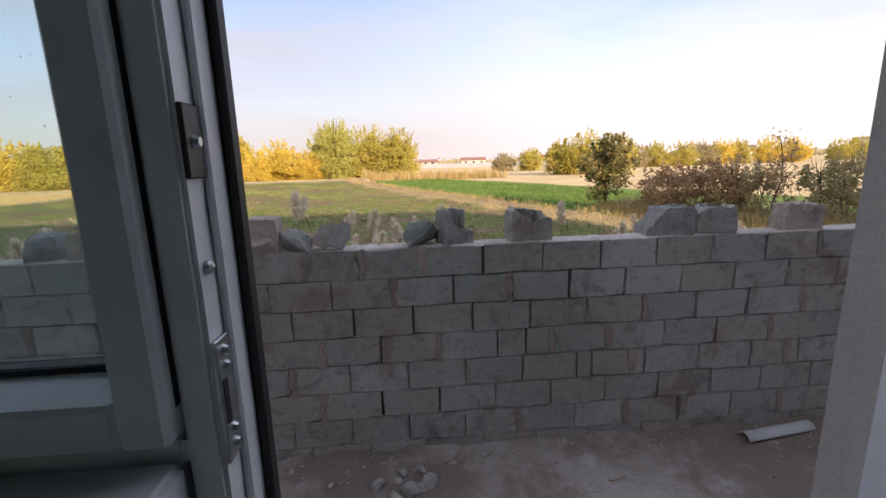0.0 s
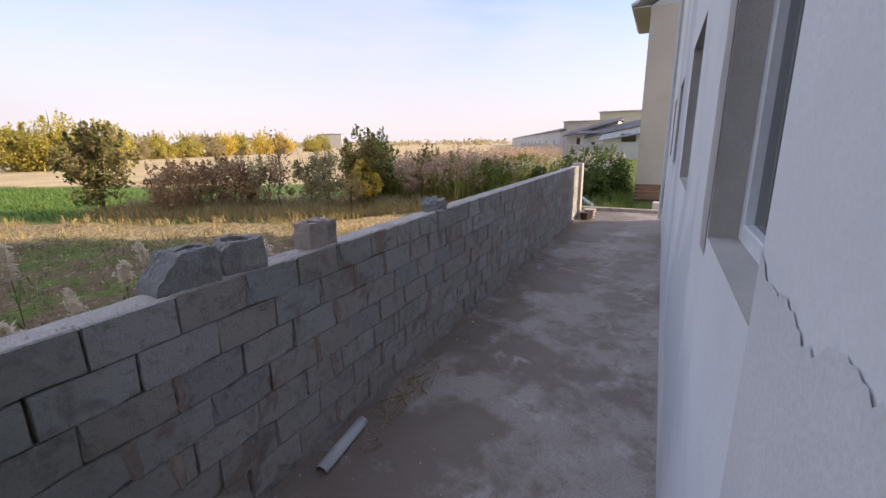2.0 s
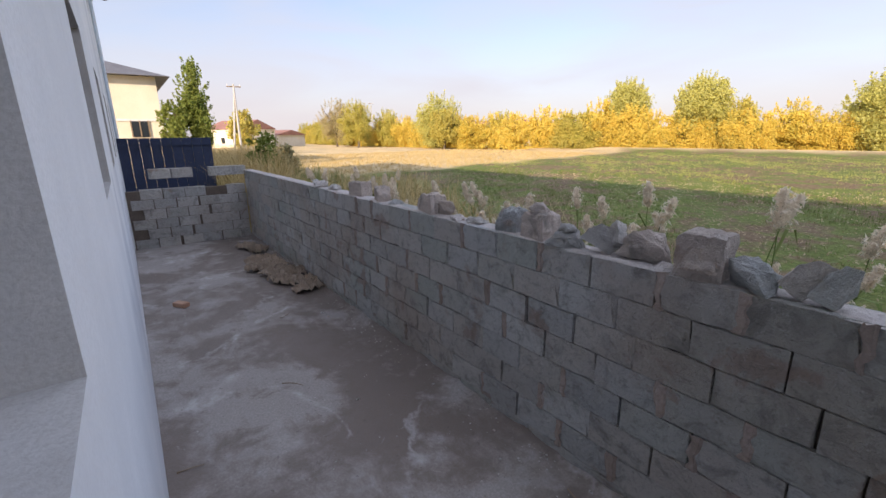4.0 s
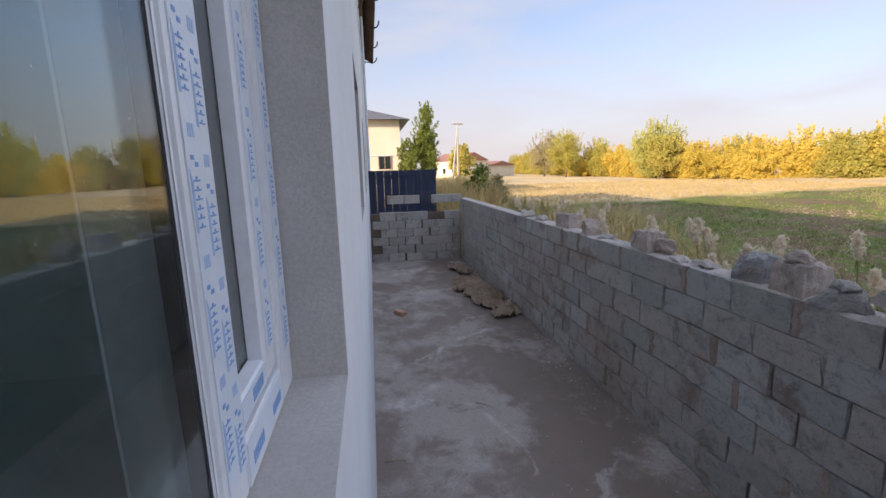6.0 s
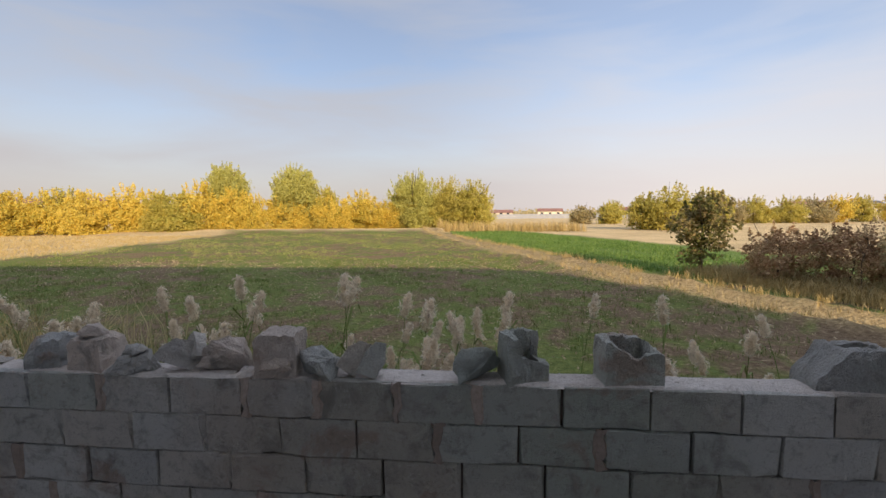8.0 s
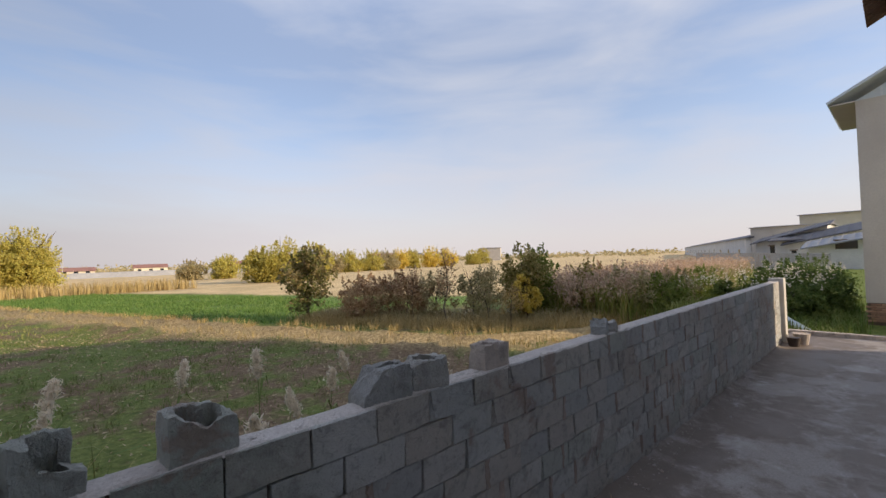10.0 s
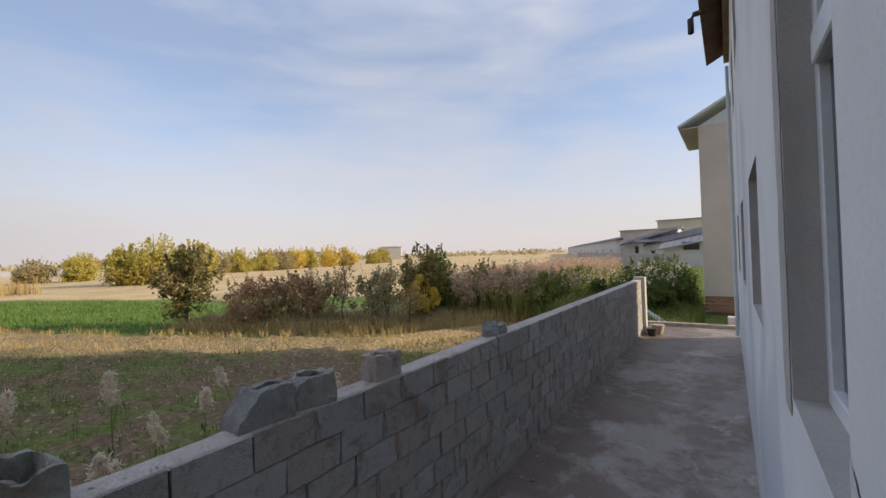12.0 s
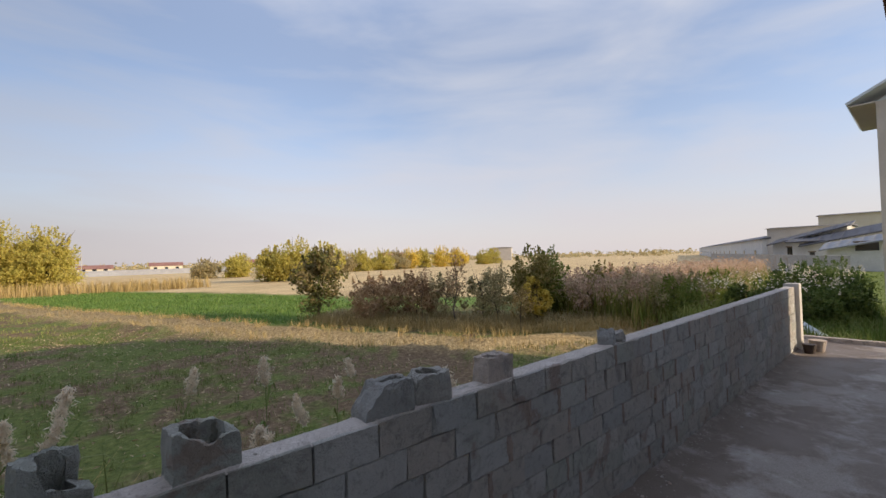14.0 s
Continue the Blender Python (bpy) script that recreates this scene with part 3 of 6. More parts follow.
def floor_material():
    m = bpy.data.materials.new("stained_concrete")
    m.use_nodes = True
    n, l = m.node_tree.nodes, m.node_tree.links
    b = n["Principled BSDF"]
    co = n.new("ShaderNodeTexCoord")

    def noise_at(scale, detail=6.0, rough=0.6, dist=0.0):
        k = n.new("ShaderNodeTexNoise")
        k.inputs["Scale"].default_value, k.inputs["Detail"].default_value, k.inputs["Roughness"].default_value, k.inputs["Distortion"].default_value = scale, detail, rough, dist
        l.new(co.outputs["Object"], k.inputs["Vector"])
        return k.outputs[0]

    big, mid, fine = noise_at(0.75, 5.0, 0.6, 0.3), noise_at(1.5, 7.0, 0.62, 0.5), noise_at(55.0)

    def rng_map(src, a, c, lo=0.0, hi=1.0):
        k = n.new("ShaderNodeMapRange")
        k.interpolation_type = "SMOOTHSTEP"
        for key, val in (("From Min", a), ("From Max", c), ("To Min", lo), ("To Max", hi)):
            k.inputs[key].default_value = val
        l.new(src, k.inputs["Value"])
        return k.outputs[0]

    def mix(fac, a, bb):
        k = n.new("ShaderNodeMix")
        k.data_type = "RGBA"
        l.new(fac, k.inputs["Factor"])
        for sock, val in (("A", a), ("B", bb)):
            if isinstance(val, tuple):
                k.inputs[sock].default_value = (*val, 1)
            else:
                l.new(val, k.inputs[sock])
        return k.outputs["Result"]

    def add(a, bb, k=1.0):
        q = n.new("ShaderNodeMath")
        q.operation = "MULTIPLY_ADD"
        l.new(bb, q.inputs[0])
        q.inputs[1].default_value = k
        l.new(a, q.inputs[2])
        return q.outputs[0]

    broken = noise_at(3.4, 8.0, 0.7, 0.4)
    edge = add(big, broken, 0.35)
    sy = n.new("ShaderNodeSeparateXYZ")
    l.new(co.outputs["Object"], sy.inputs[0])
    edge = add(edge, rng_map(sy.outputs["Y"], 1.1, 2.1), 0.075)
    c = mix(rng_map(fine, 0.35, 0.7), (0.275, 0.245, 0.222), (0.35, 0.315, 0.29))
    c = mix(rng_map(noise_at(1.1, 8.0, 0.72, 0.3), 0.5, 0.72, 0.0, 0.6), c, (0.47, 0.44, 0.42))
    c = mix(rng_map(edge, 0.62, 0.78, 0.0, 0.82), c, (0.145, 0.11, 0.086))
    c = mix(rng_map(mid, 0.24, 0.42, 0.6, 0.0), c, (0.17, 0.14, 0.12))
    c = mix(rng_map(broken, 0.55, 0.7, 0.0, 0.6), c, (0.17, 0.14, 0.12))
    # pale lime veins left by dried puddles
    vsrc = noise_at(0.85, 7.0, 0.55, 0.5)
    dv = n.new("ShaderNodeMath")
    dv.operation = "SUBTRACT"
    dv.inputs[1].default_value = 0.5
    l.new(vsrc, dv.inputs[0])
    av = n.new("ShaderNodeMath")
    av.operation = "ABSOLUTE"
    l.new(dv.outputs[0], av.inputs[0])
    line = rng_map(add(av.outputs[0], broken, 0.05), 0.02, 0.06, 0.5, 0.0)
    gate = n.new("ShaderNodeMath")
    gate.operation = "MULTIPLY"
    l.new(line, gate.inputs[0])
    l.new(rng_map(noise_at(0.9, 6.0, 0.7), 0.5, 0.64), gate.inputs[1])
    c = mix(gate.outputs[0], c, (0.56, 0.54, 0.52))
    spots = noise_at(19.0, 4.0, 0.65)
    c = mix(rng_map(spots, 0.62, 0.7, 0.0, 0.6), c, (0.12, 0.1, 0.085))
    c = mix(rng_map(noise_at(11.0, 8.0, 0.8, 0.8), 0.61, 0.7, 0.0, 0.4), c, (0.5, 0.47, 0.45))
    l.new(c, b.inputs["Base Color"])
    l.new(rng_map(big, 0.45, 0.62, 0.8, 0.5), b.inputs["Roughness"])
    b.inputs["Specular IOR Level"].default_value = 0.35
    bp = n.new("ShaderNodeBump")
    bp.inputs["Strength"].default_value, bp.inputs["Distance"].default_value = 0.45, 0.01
    l.new(fine, bp.inputs["Height"])
    l.new(bp.outputs[0], b.inputs["Normal"])
    return m


fx, fy = np.arange(X0 - 0.2, 15.01, 0.1), np.linspace(YF - 0.1, 2.92, 26)
FX, FY = np.meshgrid(fx, fy)
FZ = wob(FX, FY, 1.9, 0.003) + wob(FX, FY, 7.0, 0.0015, 1.0) + 0.05 * np.exp(-((FY - YW) / 0.075) ** 2) * (1 + 0.3 * np.sin(FX * 9) + 0.25 * np.sin(FX * 23.0 + 1.0)) + 0.012 * np.exp(-((FY - YF) / 0.05) ** 2)
top = np.stack([FX.ravel(), FY.ravel(), FZ.ravel()], 1)
k = len(fx)
idx = (np.arange(len(fy) - 1)[:, None] * k + np.arange(k - 1)[None, :]).ravel()
f_me = from_arrays("floor", top, np.stack([idx, idx + 1, idx + k + 1, idx + k], 1), floor_material(), True)
floor = tagged(new("floor", f_me), "stained grey concrete terrace slab with damp patches", "floor", kind="structure")
tagged(part("slab_edge", box_bm(X0 - 0.2, 15.0, YF - 0.1, 2.91, -0.6, -0.035), M_CEMENT), "raw concrete edge of the terrace slab", "slab", kind="structure")
tagged(part("kerb", box_bm(15.0, 15.22, 0.45, 3.2, -0.6, 0.1, 0.02, 2), M_PINK), "low concrete kerb at the end of the terrace", "kerb", kind="structure")

# ---- fence wall of hollow blocks ----
tops = [1.5 - 0.2 * i for i in range(8)]
joint = [0.95, 0.74, 0.87, 1.04, 0.82, 1.03, 0.81, 0.93]


def block_mesh(name, L, H, D, seed):
    """A worn block: back outline, an uneven outer rim and a chipped front face set a little proud."""
    r = random.Random(seed)
    j = lambda a: r.uniform(-a, a)
    w, h = L / 2, H / 2
    ring = [(-w, -h), (-w * r.uniform(0.2, 0.45), -h), (w * r.uniform(0.2, 0.45), -h), (w, -h), (w, h), (w * r.uniform(0.2, 0.45), h), (-w * r.uniform(0.2, 0.45), h), (-w, h)]
    n = len(ring)
    v = [(x + j(0.002), 0.016, z + j(0.001)) for x, z in ring]
    v += [(x, D, z) for x, z in ring]
    cut = [(r.uniform(0.0005, 0.004), r.uniform(0.0004, 0.0026)) for _ in ring]
    for _ in range(r.choice((0, 1, 1, 2))):
        k = r.choice((0, 3, 4, 7))
        cut[k] = (r.uniform(0.012, 0.045), r.uniform(0.006, 0.024))
    if r.random() < 0.35:
        cut[r.choice((1, 2, 5, 6))] = (0.003, r.uniform(0.006, 0.014))
    v += [(x - math.copysign(a, x), j(0.0035), z - math.copysign(c, z)) for (x, z), (a, c) in zip(ring, cut)]
    v += [(j(w * 0.4), j(0.003), j(h * 0.4))]
    f = [tuple(range(2 * n - 1, n - 1, -1))]
    for i in range(n):
        k = (i + 1) % n
        f += [(i, n + i, n + k, k), (i, k, 2 * n + k, 2 * n + i), (2 * n + i, 2 * n + k, 3 * n)]
    return v, f


wall_north = tagged(part("wall_north", boxes_bm([(X0, X1, YW + 0.034, 2.885, -0.3, 1.486)]), M_MORTAR), "unplastered fence wall of grey hollow concrete blocks", "wall", kind="structure")
V_FULL = [from_arrays("block", *block_mesh("block", 0.397 - (0, 0.002, 0.005, 0.012, 0.003, 0, 0.008, 0.015)[s % 8], 0.197 - 0.0012 * (s % 4), 0.186, s), M_BLOCK) for s in range(24)]
V_LOW = [from_arrays("block", *block_mesh("block", 0.3955, 0.1, 0.186, 50 + s), M_BLOCK) for s in range(4)]
rw = random.Random(3)
far_blocks = []
for c, (zt, j0) in enumerate(zip(tops, joint)):
    low = c == 7
    edges = [j0 + 0.4 * i for i in range(math.ceil((X0 - j0) / 0.4), math.ceil((X1 - j0) / 0.4))]
    if c == 3:
        edges = sorted(edges + [0.845])
    if c == 4:
        edges = [e for e in edges if e < 1.3] + [1.318 + 0.4 * i for i in range(31) if 1.318 + 0.4 * i < X1]
    edges = [X0] + [e for e in edges if X0 + 0.05 < e < X1 - 0.05] + [X1]
    for a, e in zip(edges, edges[1:]):
        at = Matrix.Translation(((a + e) / 2, YW + rw.uniform(-0.005, 0.005), zt - (0.05 if low else 0.1) + rw.uniform(-0.0015, 0.0015))) @ Euler((rw.uniform(-0.008, 0.008), rw.uniform(-0.005, 0.005), rw.uniform(-0.014, 0.014))).to_matrix().to_4x4()
        if e - a < 0.39:
            at = at @ Matrix.Diagonal(((e - a - 0.004) / 0.3955, 1, 1, 1))
        if -6 < a < 8:
            ob = part("block", rw.choice(V_LOW if low else V_FULL), None, wall_north)
            ob.matrix_basis = at
        else:
            v, f = block_mesh("b", 0.391, 0.1 if low else 0.1945, 0.186, rw.randrange(999))
            far_blocks.append(([tuple(at @ Vector(p)) for p in v], f))
tagged(part("far_block", from_arrays("far_block", *merge(far_blocks), M_BLOCK), None, wall_north), kind="stuff")
# clay mortar squeezed out over some of the upright joints
def smear_mesh(seed):
    r = random.Random(seed)
    rows = [-0.1, -0.06, -0.02, 0.02, 0.06, 0.1]
    lo, hi = [-r.uniform(0.006, 0.045) for _ in rows], [r.uniform(0.006, 0.045) for _ in rows]
    v, f = [], []
    for z, a, b in zip(rows, lo, hi):
        v += [(a, 0.006, z), (a * 0.55, -r.uniform(0.0045, 0.008), z + r.uniform(-0.01, 0.01)), (b * 0.55, -r.uniform(0.0045, 0.008), z + r.uniform(-0.01, 0.01)), (b, 0.006, z)]
    for i in range(len(rows) - 1):
        f += [(4 * i + k, 4 * i + k + 1, 4 * i + k + 5, 4 * i + k + 4) for k in range(3)]
    return v, f


V_SMEAR = [from_arrays("mortar_smear", *smear_mesh(400 + s), M_CLAY) for s in range(8)]
for c in range(7):
    for i in range(-15, 20):
        if rw.random() < 0.32:
            ob = part("mortar_smear", rw.choice(V_SMEAR), None, wall_north)
            ob.matrix_basis = pose(joint[c] + 0.4 * i + rw.uniform(-0.02, 0.02), YW - 0.001, tops[c] - 0.1)
# thin uneven mortar bed along the top of the wall
cx, cy = np.arange(X0, X1 + 0.01, 0.06), np.array([2.703, 2.73, 2.78, 2.83, 2.87, 2.892])
CX, CY = np.meshgrid(cx, cy)
CZ = 1.499 + 0.006 * rng.random(CX.shape) + wob(CX, CY * 8, 3.1, 0.004)
CZ[0] = CZ[-1] = 1.49
idx = (np.arange(len(cy) - 1)[:, None] * len(cx) + np.arange(len(cx) - 1)[None, :]).ravel()
part("mortar_bed", from_arrays("mortar_bed", np.stack([CX.ravel(), CY.ravel(), CZ.ravel()], 1), np.stack([idx, idx + 1, idx + len(cx) + 1, idx + len(cx)], 1), M_TOP), None, wall_north, "rough pale mortar on the top course")
tagged(part("wall_pier", box_bm(X1, X1 + 0.3, 2.62, 2.92, -0.3, 1.57, 0.012, 2), M_BEIGE), "rendered pier that ends the block fence", "pier", kind="structure")

# end wall, open-jointed, with a stepped top
wall_west = tagged(part("wall_west", boxes_bm([(X0 - 0.2, X0 - 0.03, 0.5, 2.68, -0.3, 1.17)]), M_MORTAR), "dry-laid cross wall of pale concrete blocks with a stepped crack", "wall", kind="structure")
V_END = [from_arrays("block", [(0.19 - p[1], p[0], p[2]) for p in v], [q[::-1] for q in f], M_ENDBLOCK) for v, f in (block_mesh("b", 0.378, 0.192, 0.188, 200 + s) for s in range(8))]
for c in range(8):
    zt = 1.4 - 0.2 * c if c else 1.6
    y = 0.55 + (0.19 if c % 2 else 0.0) + rw.uniform(-0.03, 0.03)
    while y < 2.66:
        keep = (c > 0 or 0.9 < y < 1.7) and not (c == 1 and 1.75 < y < 2.1) and zt > 0.1
        if keep:
            ob = part("block", rw.choice(V_END), None, wall_west)
            gap = 0.03 if abs(y - (1.3 + 0.12 * (7 - c))) < 0.19 else 0.0
            e = min(y + 0.39, 2.69)
            ob.matrix_basis = Matrix.Translation((X0 - 0.19 + rw.uniform(-0.012, 0.012), (y + e) / 2 + gap, zt - 0.1)) @ Euler((0, 0, rw.uniform(-0.03, 0.03))).to_matrix().to_4x4() @ Matrix.Diagonal((1, (e - y) / 0.39, 1, 1))
        y += 0.395
for y in (2.1, 2.45):
    ob = part("block", V_END[0], None, wall_west)
    ob.matrix_basis = pose(X0 - 0.19, y + 0.1, 1.5)

# ---- rubble on the wall ----
def chunk_bm(sx, sy, sz, seed, n=16, rough=0.1):
    r = random.Random(seed)
    bm = bmesh.new()
    for i in range(n):
        p = Vector((r.uniform(-1, 1), r.uniform(-1, 1), r.uniform(-1, 1)))
        p /= max(abs(p.x), abs(p.y), abs(p.z)) ** 0.8
        bm.verts.new((p.x * sx / 2, p.y * sy / 2, p.z * sz / 2))
    hull = bmesh.ops.convex_hull(bm, input=bm.verts[:])
    bmesh.ops.delete(bm, geom=[g for g in set(hull["geom_interior"] + hull["geom_unused"]) if isinstance(g, bmesh.types.BMVert)], context="VERTS")
    bmesh.ops.subdivide_edges(bm, edges=bm.edges[:], cuts=3, use_grid_fill=True)
    s = max(sx, sy, sz)
    for v in bm.verts:
        q = v.co * (14 / (s / 0.2)) + Vector((seed, 0, 0))
        v.co += v.normal * (noise.noise(q * 1.3) * s * rough + noise.noise(q * 4.5) * s * 0.03)
    bm.normal_update()
    zlo, zhi = min(v.co.z for v in bm.verts), max(v.co.z for v in bm.verts)
    for v in bm.verts:
        k = (v.co.z - zlo) / (zhi - zlo)
        v.co = Vector((v.co.x * (1.2 - 0.5 * k), v.co.y * (1.15 - 0.45 * k), v.co.z - zlo))
    return bm


def slab_bm(wd, th, ht, seed):
    """A flat broken piece: an uneven six-cornered outline with thickness and chipped faces."""
    r = random.Random(seed)
    bm = bmesh.new()
    ring = [(-0.5, 0.0), (0.42, 0.02), (0.5, 0.45), (0.28, 0.98), (-0.2, 0.86), (-0.46, 0.5)]
    ring = [(a * wd + r.uniform(-0.1, 0.1) * wd, max(0, c * ht + r.uniform(-0.08, 0.08) * ht)) for a, c in ring]
    front = [bm.verts.new((a, -th / 2 + r.uniform(-0.1, 0.1) * th, c)) for a, c in ring]
    back = [bm.verts.new((a * 0.92, th / 2 + r.uniform(-0.1, 0.1) * th, c * 0.95)) for a, c in ring]
    bm.faces.new(front)
    bm.faces.new(back[::-1])
    for k in range(6):
        q = (k + 1) % 6
        bm.faces.new((front[q], front[k], back[k], back[q]))
    bmesh.ops.triangulate(bm, faces=bm.faces[:])
    bmesh.ops.subdivide_edges(bm, edges=bm.edges[:], cuts=3, use_grid_fill=True)
    bm.normal_update()
    for v in bm.verts:
        v.co += v.normal * (noise.noise(v.co * 30 + Vector((seed, 0, 0))) * 0.007 + noise.noise(v.co * 90) * 0.003)
    bmesh.ops.recalc_face_normals(bm, faces=bm.faces[:])
    return bm


def chunk(name, x, y, z, sx, sy, sz, rz, seed, mat, label, cat, tilt=0.0, group="rubble on the block wall", sink=0.008):
    flat = abs(tilt) > 10
    ob = part(name, slab_bm(sx, sy, sz, seed) if flat else chunk_bm(sx, sy, sz, seed), mat)
    m = pose(0, 0, 0, -14 if flat else 0, tilt, rz)
    low = min((m @ v.co).z for v in ob.data.vertices)
    ob.matrix_basis = Matrix.Translation((x, y, z - sink - low)) @ m
    return tagged(ob, label, cat, group)


def shell_mesh(L, W, cells, cut, nx=14, ny=9, base=0.0, seed=0):
    """A hollow block in plan L x W whose top follows cut(x, y); cells are its open cavities."""
    r = random.Random(seed)
    xs, ys = [L * i / nx for i in range(nx + 1)], [W * i / ny for i in range(ny + 1)]
    hole = lambda i, k: any(c[0] < (xs[i] + xs[i + 1]) / 2 < c[1] and c[2] < (ys[k] + ys[k + 1]) / 2 < c[3] for c in cells)
    H = {(i, k): max(0.02, cut(xs[i], ys[k]) + r.uniform(-0.004, 0.004)) for i in range(nx + 1) for k in range(ny + 1)}
    J = {(i, k): (xs[i] - L / 2 + r.uniform(-0.0025, 0.0025), ys[k] - W / 2 + r.uniform(-0.0025, 0.0025)) for i in range(nx + 1) for k in range(ny + 1)}
    v, f = [], []

    def vert(x, y, z):
        v.append((x, y, z))
        return len(v) - 1

    def wall(a, b, lo):
        f.append((vert(*J[a], lo), vert(*J[b], lo), vert(*J[b], H[b]), vert(*J[a], H[a])))

    for i in range(nx):
        for k in range(ny):
            ring = ((i, k), (i + 1, k), (i + 1, k + 1), (i, k + 1))
            if hole(i, k):
                f.append(tuple(vert(*J[p], 0.035) for p in ring))
                continue
            f.append(tuple(vert(*J[p], H[p]) for p in ring))
            f.append(tuple(vert(*J[p], base) for p in ring[::-1]))
            for (di, dk), (a, b) in (((0, -1), (0, 1)), ((1, 0), (1, 2)), ((0, 1), (2, 3)), ((-1, 0), (3, 0))):
                q = (i + di, k + dk)
                out = not (0 <= q[0] < nx and 0 <= q[1] < ny)
                if out or hole(*q):
                    wall(ring[a], ring[b], base if out else 0.035)
    bm = bmesh.new()
    vs = [bm.verts.new(p) for p in v]
    for q in f:
        bm.faces.new([vs[i] for i in q])
    bmesh.ops.remove_doubles(bm, verts=bm.verts[:], dist=0.0005)
    bmesh.ops.subdivide_edges(bm, edges=[e for e in bm.edges if e.calc_length() > 0.06], cuts=4, use_grid_fill=True)
    top = max(q.co.z for q in bm.verts)
    for q in bm.verts:
        p = q.co + Vector((seed * 1.7, 0, 0))
        push = noise.noise_vector(p * 9) * 0.018 + noise.noise_vector(p * 30) * 0.009 + noise.noise_vector(p * 90) * 0.002
        if q.co.z < 0.03:
            push = push * 0.35
            push.z = 0
        lean = 1 - 0.1 * (q.co.z / top) * (0.5 + noise.noise(Vector((seed, 2.0, 0.0))))
        q.co = Vector((q.co.x * lean, q.co.y * lean, q.co.z)) + push
    return bm


def broken_block(x, y, rz, L, W, cells, cut, seed, label, mat=None, rx=0, ry=0, z=1.5):
    ob = part("broken_block", shell_mesh(L, W, cells, cut, seed=seed), mat or M_RUBBLE)
    ob.matrix_basis = pose(x, y + 0.018, z - 0.004, rx, ry, rz) @ Matrix.Diagonal((0.97, 0.9, 0.94, 1))
    return tagged(ob, label, "concrete block", "rubble on the block wall")


nz = lambda x, y, s=22: noise.noise(Vector((x * s, y * s, 3.3)))
# hollow block with scooped front wall
broken_block(0.88, 2.80, 4, 0.29, 0.19, [(0.04, 0.235, 0.035, 0.155)], lambda x, y: 0.225 - (0.09 * max(0, 1 - abs(x - 0.16) / 0.12) if y < 0.06 else 0.0) - (0.07 * max(0, (x - 0.22) / 0.07)) + 0.012 * nz(x, y), 1, "grey hollow concrete block with a broken front wall")
broken_block(0.37, 2.80, 14, 0.22, 0.19, [(0.075, 0.17, 0.03, 0.16)], lambda x, y: (0.24 if x < 0.07 or y > 0.15 else 0.13 - 0.35 * max(0, x - 0.1)) + 0.012 * nz(x, y), 2, "half of a hollow concrete block, broken open")
broken_block(1.86, 2.805, -2, 0.35, 0.19, [(0.16, 0.31, 0.06, 0.15)], lambda x, y: min(0.205, 0.03 + 1.3 * x + 0.2 * y) + 0.012 * nz(x, y), 3, "concrete block with a sloping broken end", M_RUBBLE_DARK)
broken_block(2.21, 2.80, -12, 0.26, 0.19, [(0.05, 0.21, 0.035, 0.155)], lambda x, y: 0.2 - 0.05 * max(0, 1 - x / 0.06) + 0.008 * nz(x, y), 4, "short hollow concrete block with its cavity showing")
broken_block(2.85, 2.80, 2, 0.29, 0.19, [(0.04, 0.15, 0.035, 0.155)], lambda x, y: 0.2 - (0.045 if 0.1 < x < 0.19 and y < 0.06 else 0.0) + 0.006 * nz(x, y), 5, "pinkish hollow concrete block notched at the rim", M_PINK)
broken_block(-1.93, 2.79, -6, 0.23, 0.18, [], lambda x, y: 0.19 - 0.05 * max(0, 1 - x / 0.04) + 0.012 * nz(x, y), 6, "half concrete block standing on the wall", M_PINK)
broken_block(-2.22, 2.80, 10, 0.2, 0.16, [], lambda x, y: 0.17 - 0.1 * max(0, 1 - (x + y) / 0.12) + 0.015 * nz(x, y), 7, "dark half concrete block standing on the wall", M_RUBBLE_DARK)
bulging = broken_block(-0.89, 2.79, 5, 0.23, 0.2, [], lambda x, y: 0.235 - 0.03 * max(0, 1 - x / 0.03) + 0.01 * nz(x, y), 8, "squat solid concrete block with a bulging face", M_PINK)
lump = part("mortar_lump", chunk_bm(0.17, 0.09, 0.075, 77), M_PINK, bulging, "lump of mortar stuck to the face")
lump.matrix_basis = pose(0.01, -0.1, 0.035)
broken_block(-3.25, 2.80, -12, 0.31, 0.17, [(0.04, 0.13, 0.04, 0.14)], lambda x, y: 0.185 - 0.06 * max(0, 1 - x / 0.1) + 0.014 * nz(x, y), 9, "weathered hollow block with a broken corner", M_PINK)
broken_block(-4.75, 2.80, 6, 0.3, 0.17, [(0.05, 0.14, 0.04, 0.14)], lambda x, y: 0.175 + 0.014 * nz(x, y), 10, "old pinkish hollow block", M_PINK)
broken_block(-4.2, 2.80, -15, 0.25, 0.16, [], lambda x, y: 0.155 - 0.07 * max(0, (x - 0.15) / 0.1) + 0.014 * nz(x, y), 11, "old pinkish broken block", M_PINK)
broken_block(4.6, 2.80, 20, 0.2, 0.18, [(0.06, 0.15, 0.05, 0.19)], lambda x, y: 0.17 - 8 * (x - 0.1) ** 2 + 0.01 * nz(x, y), 12, "rounded broken half block with an open cavity", M_RUBBLE_DARK)
chunk("concrete_shard", 4.78, 2.79, 1.5, 0.18, 0.15, 0.13, 30, 21, M_RUBBLE, "rounded concrete fragment beside a broken block", "rubble")
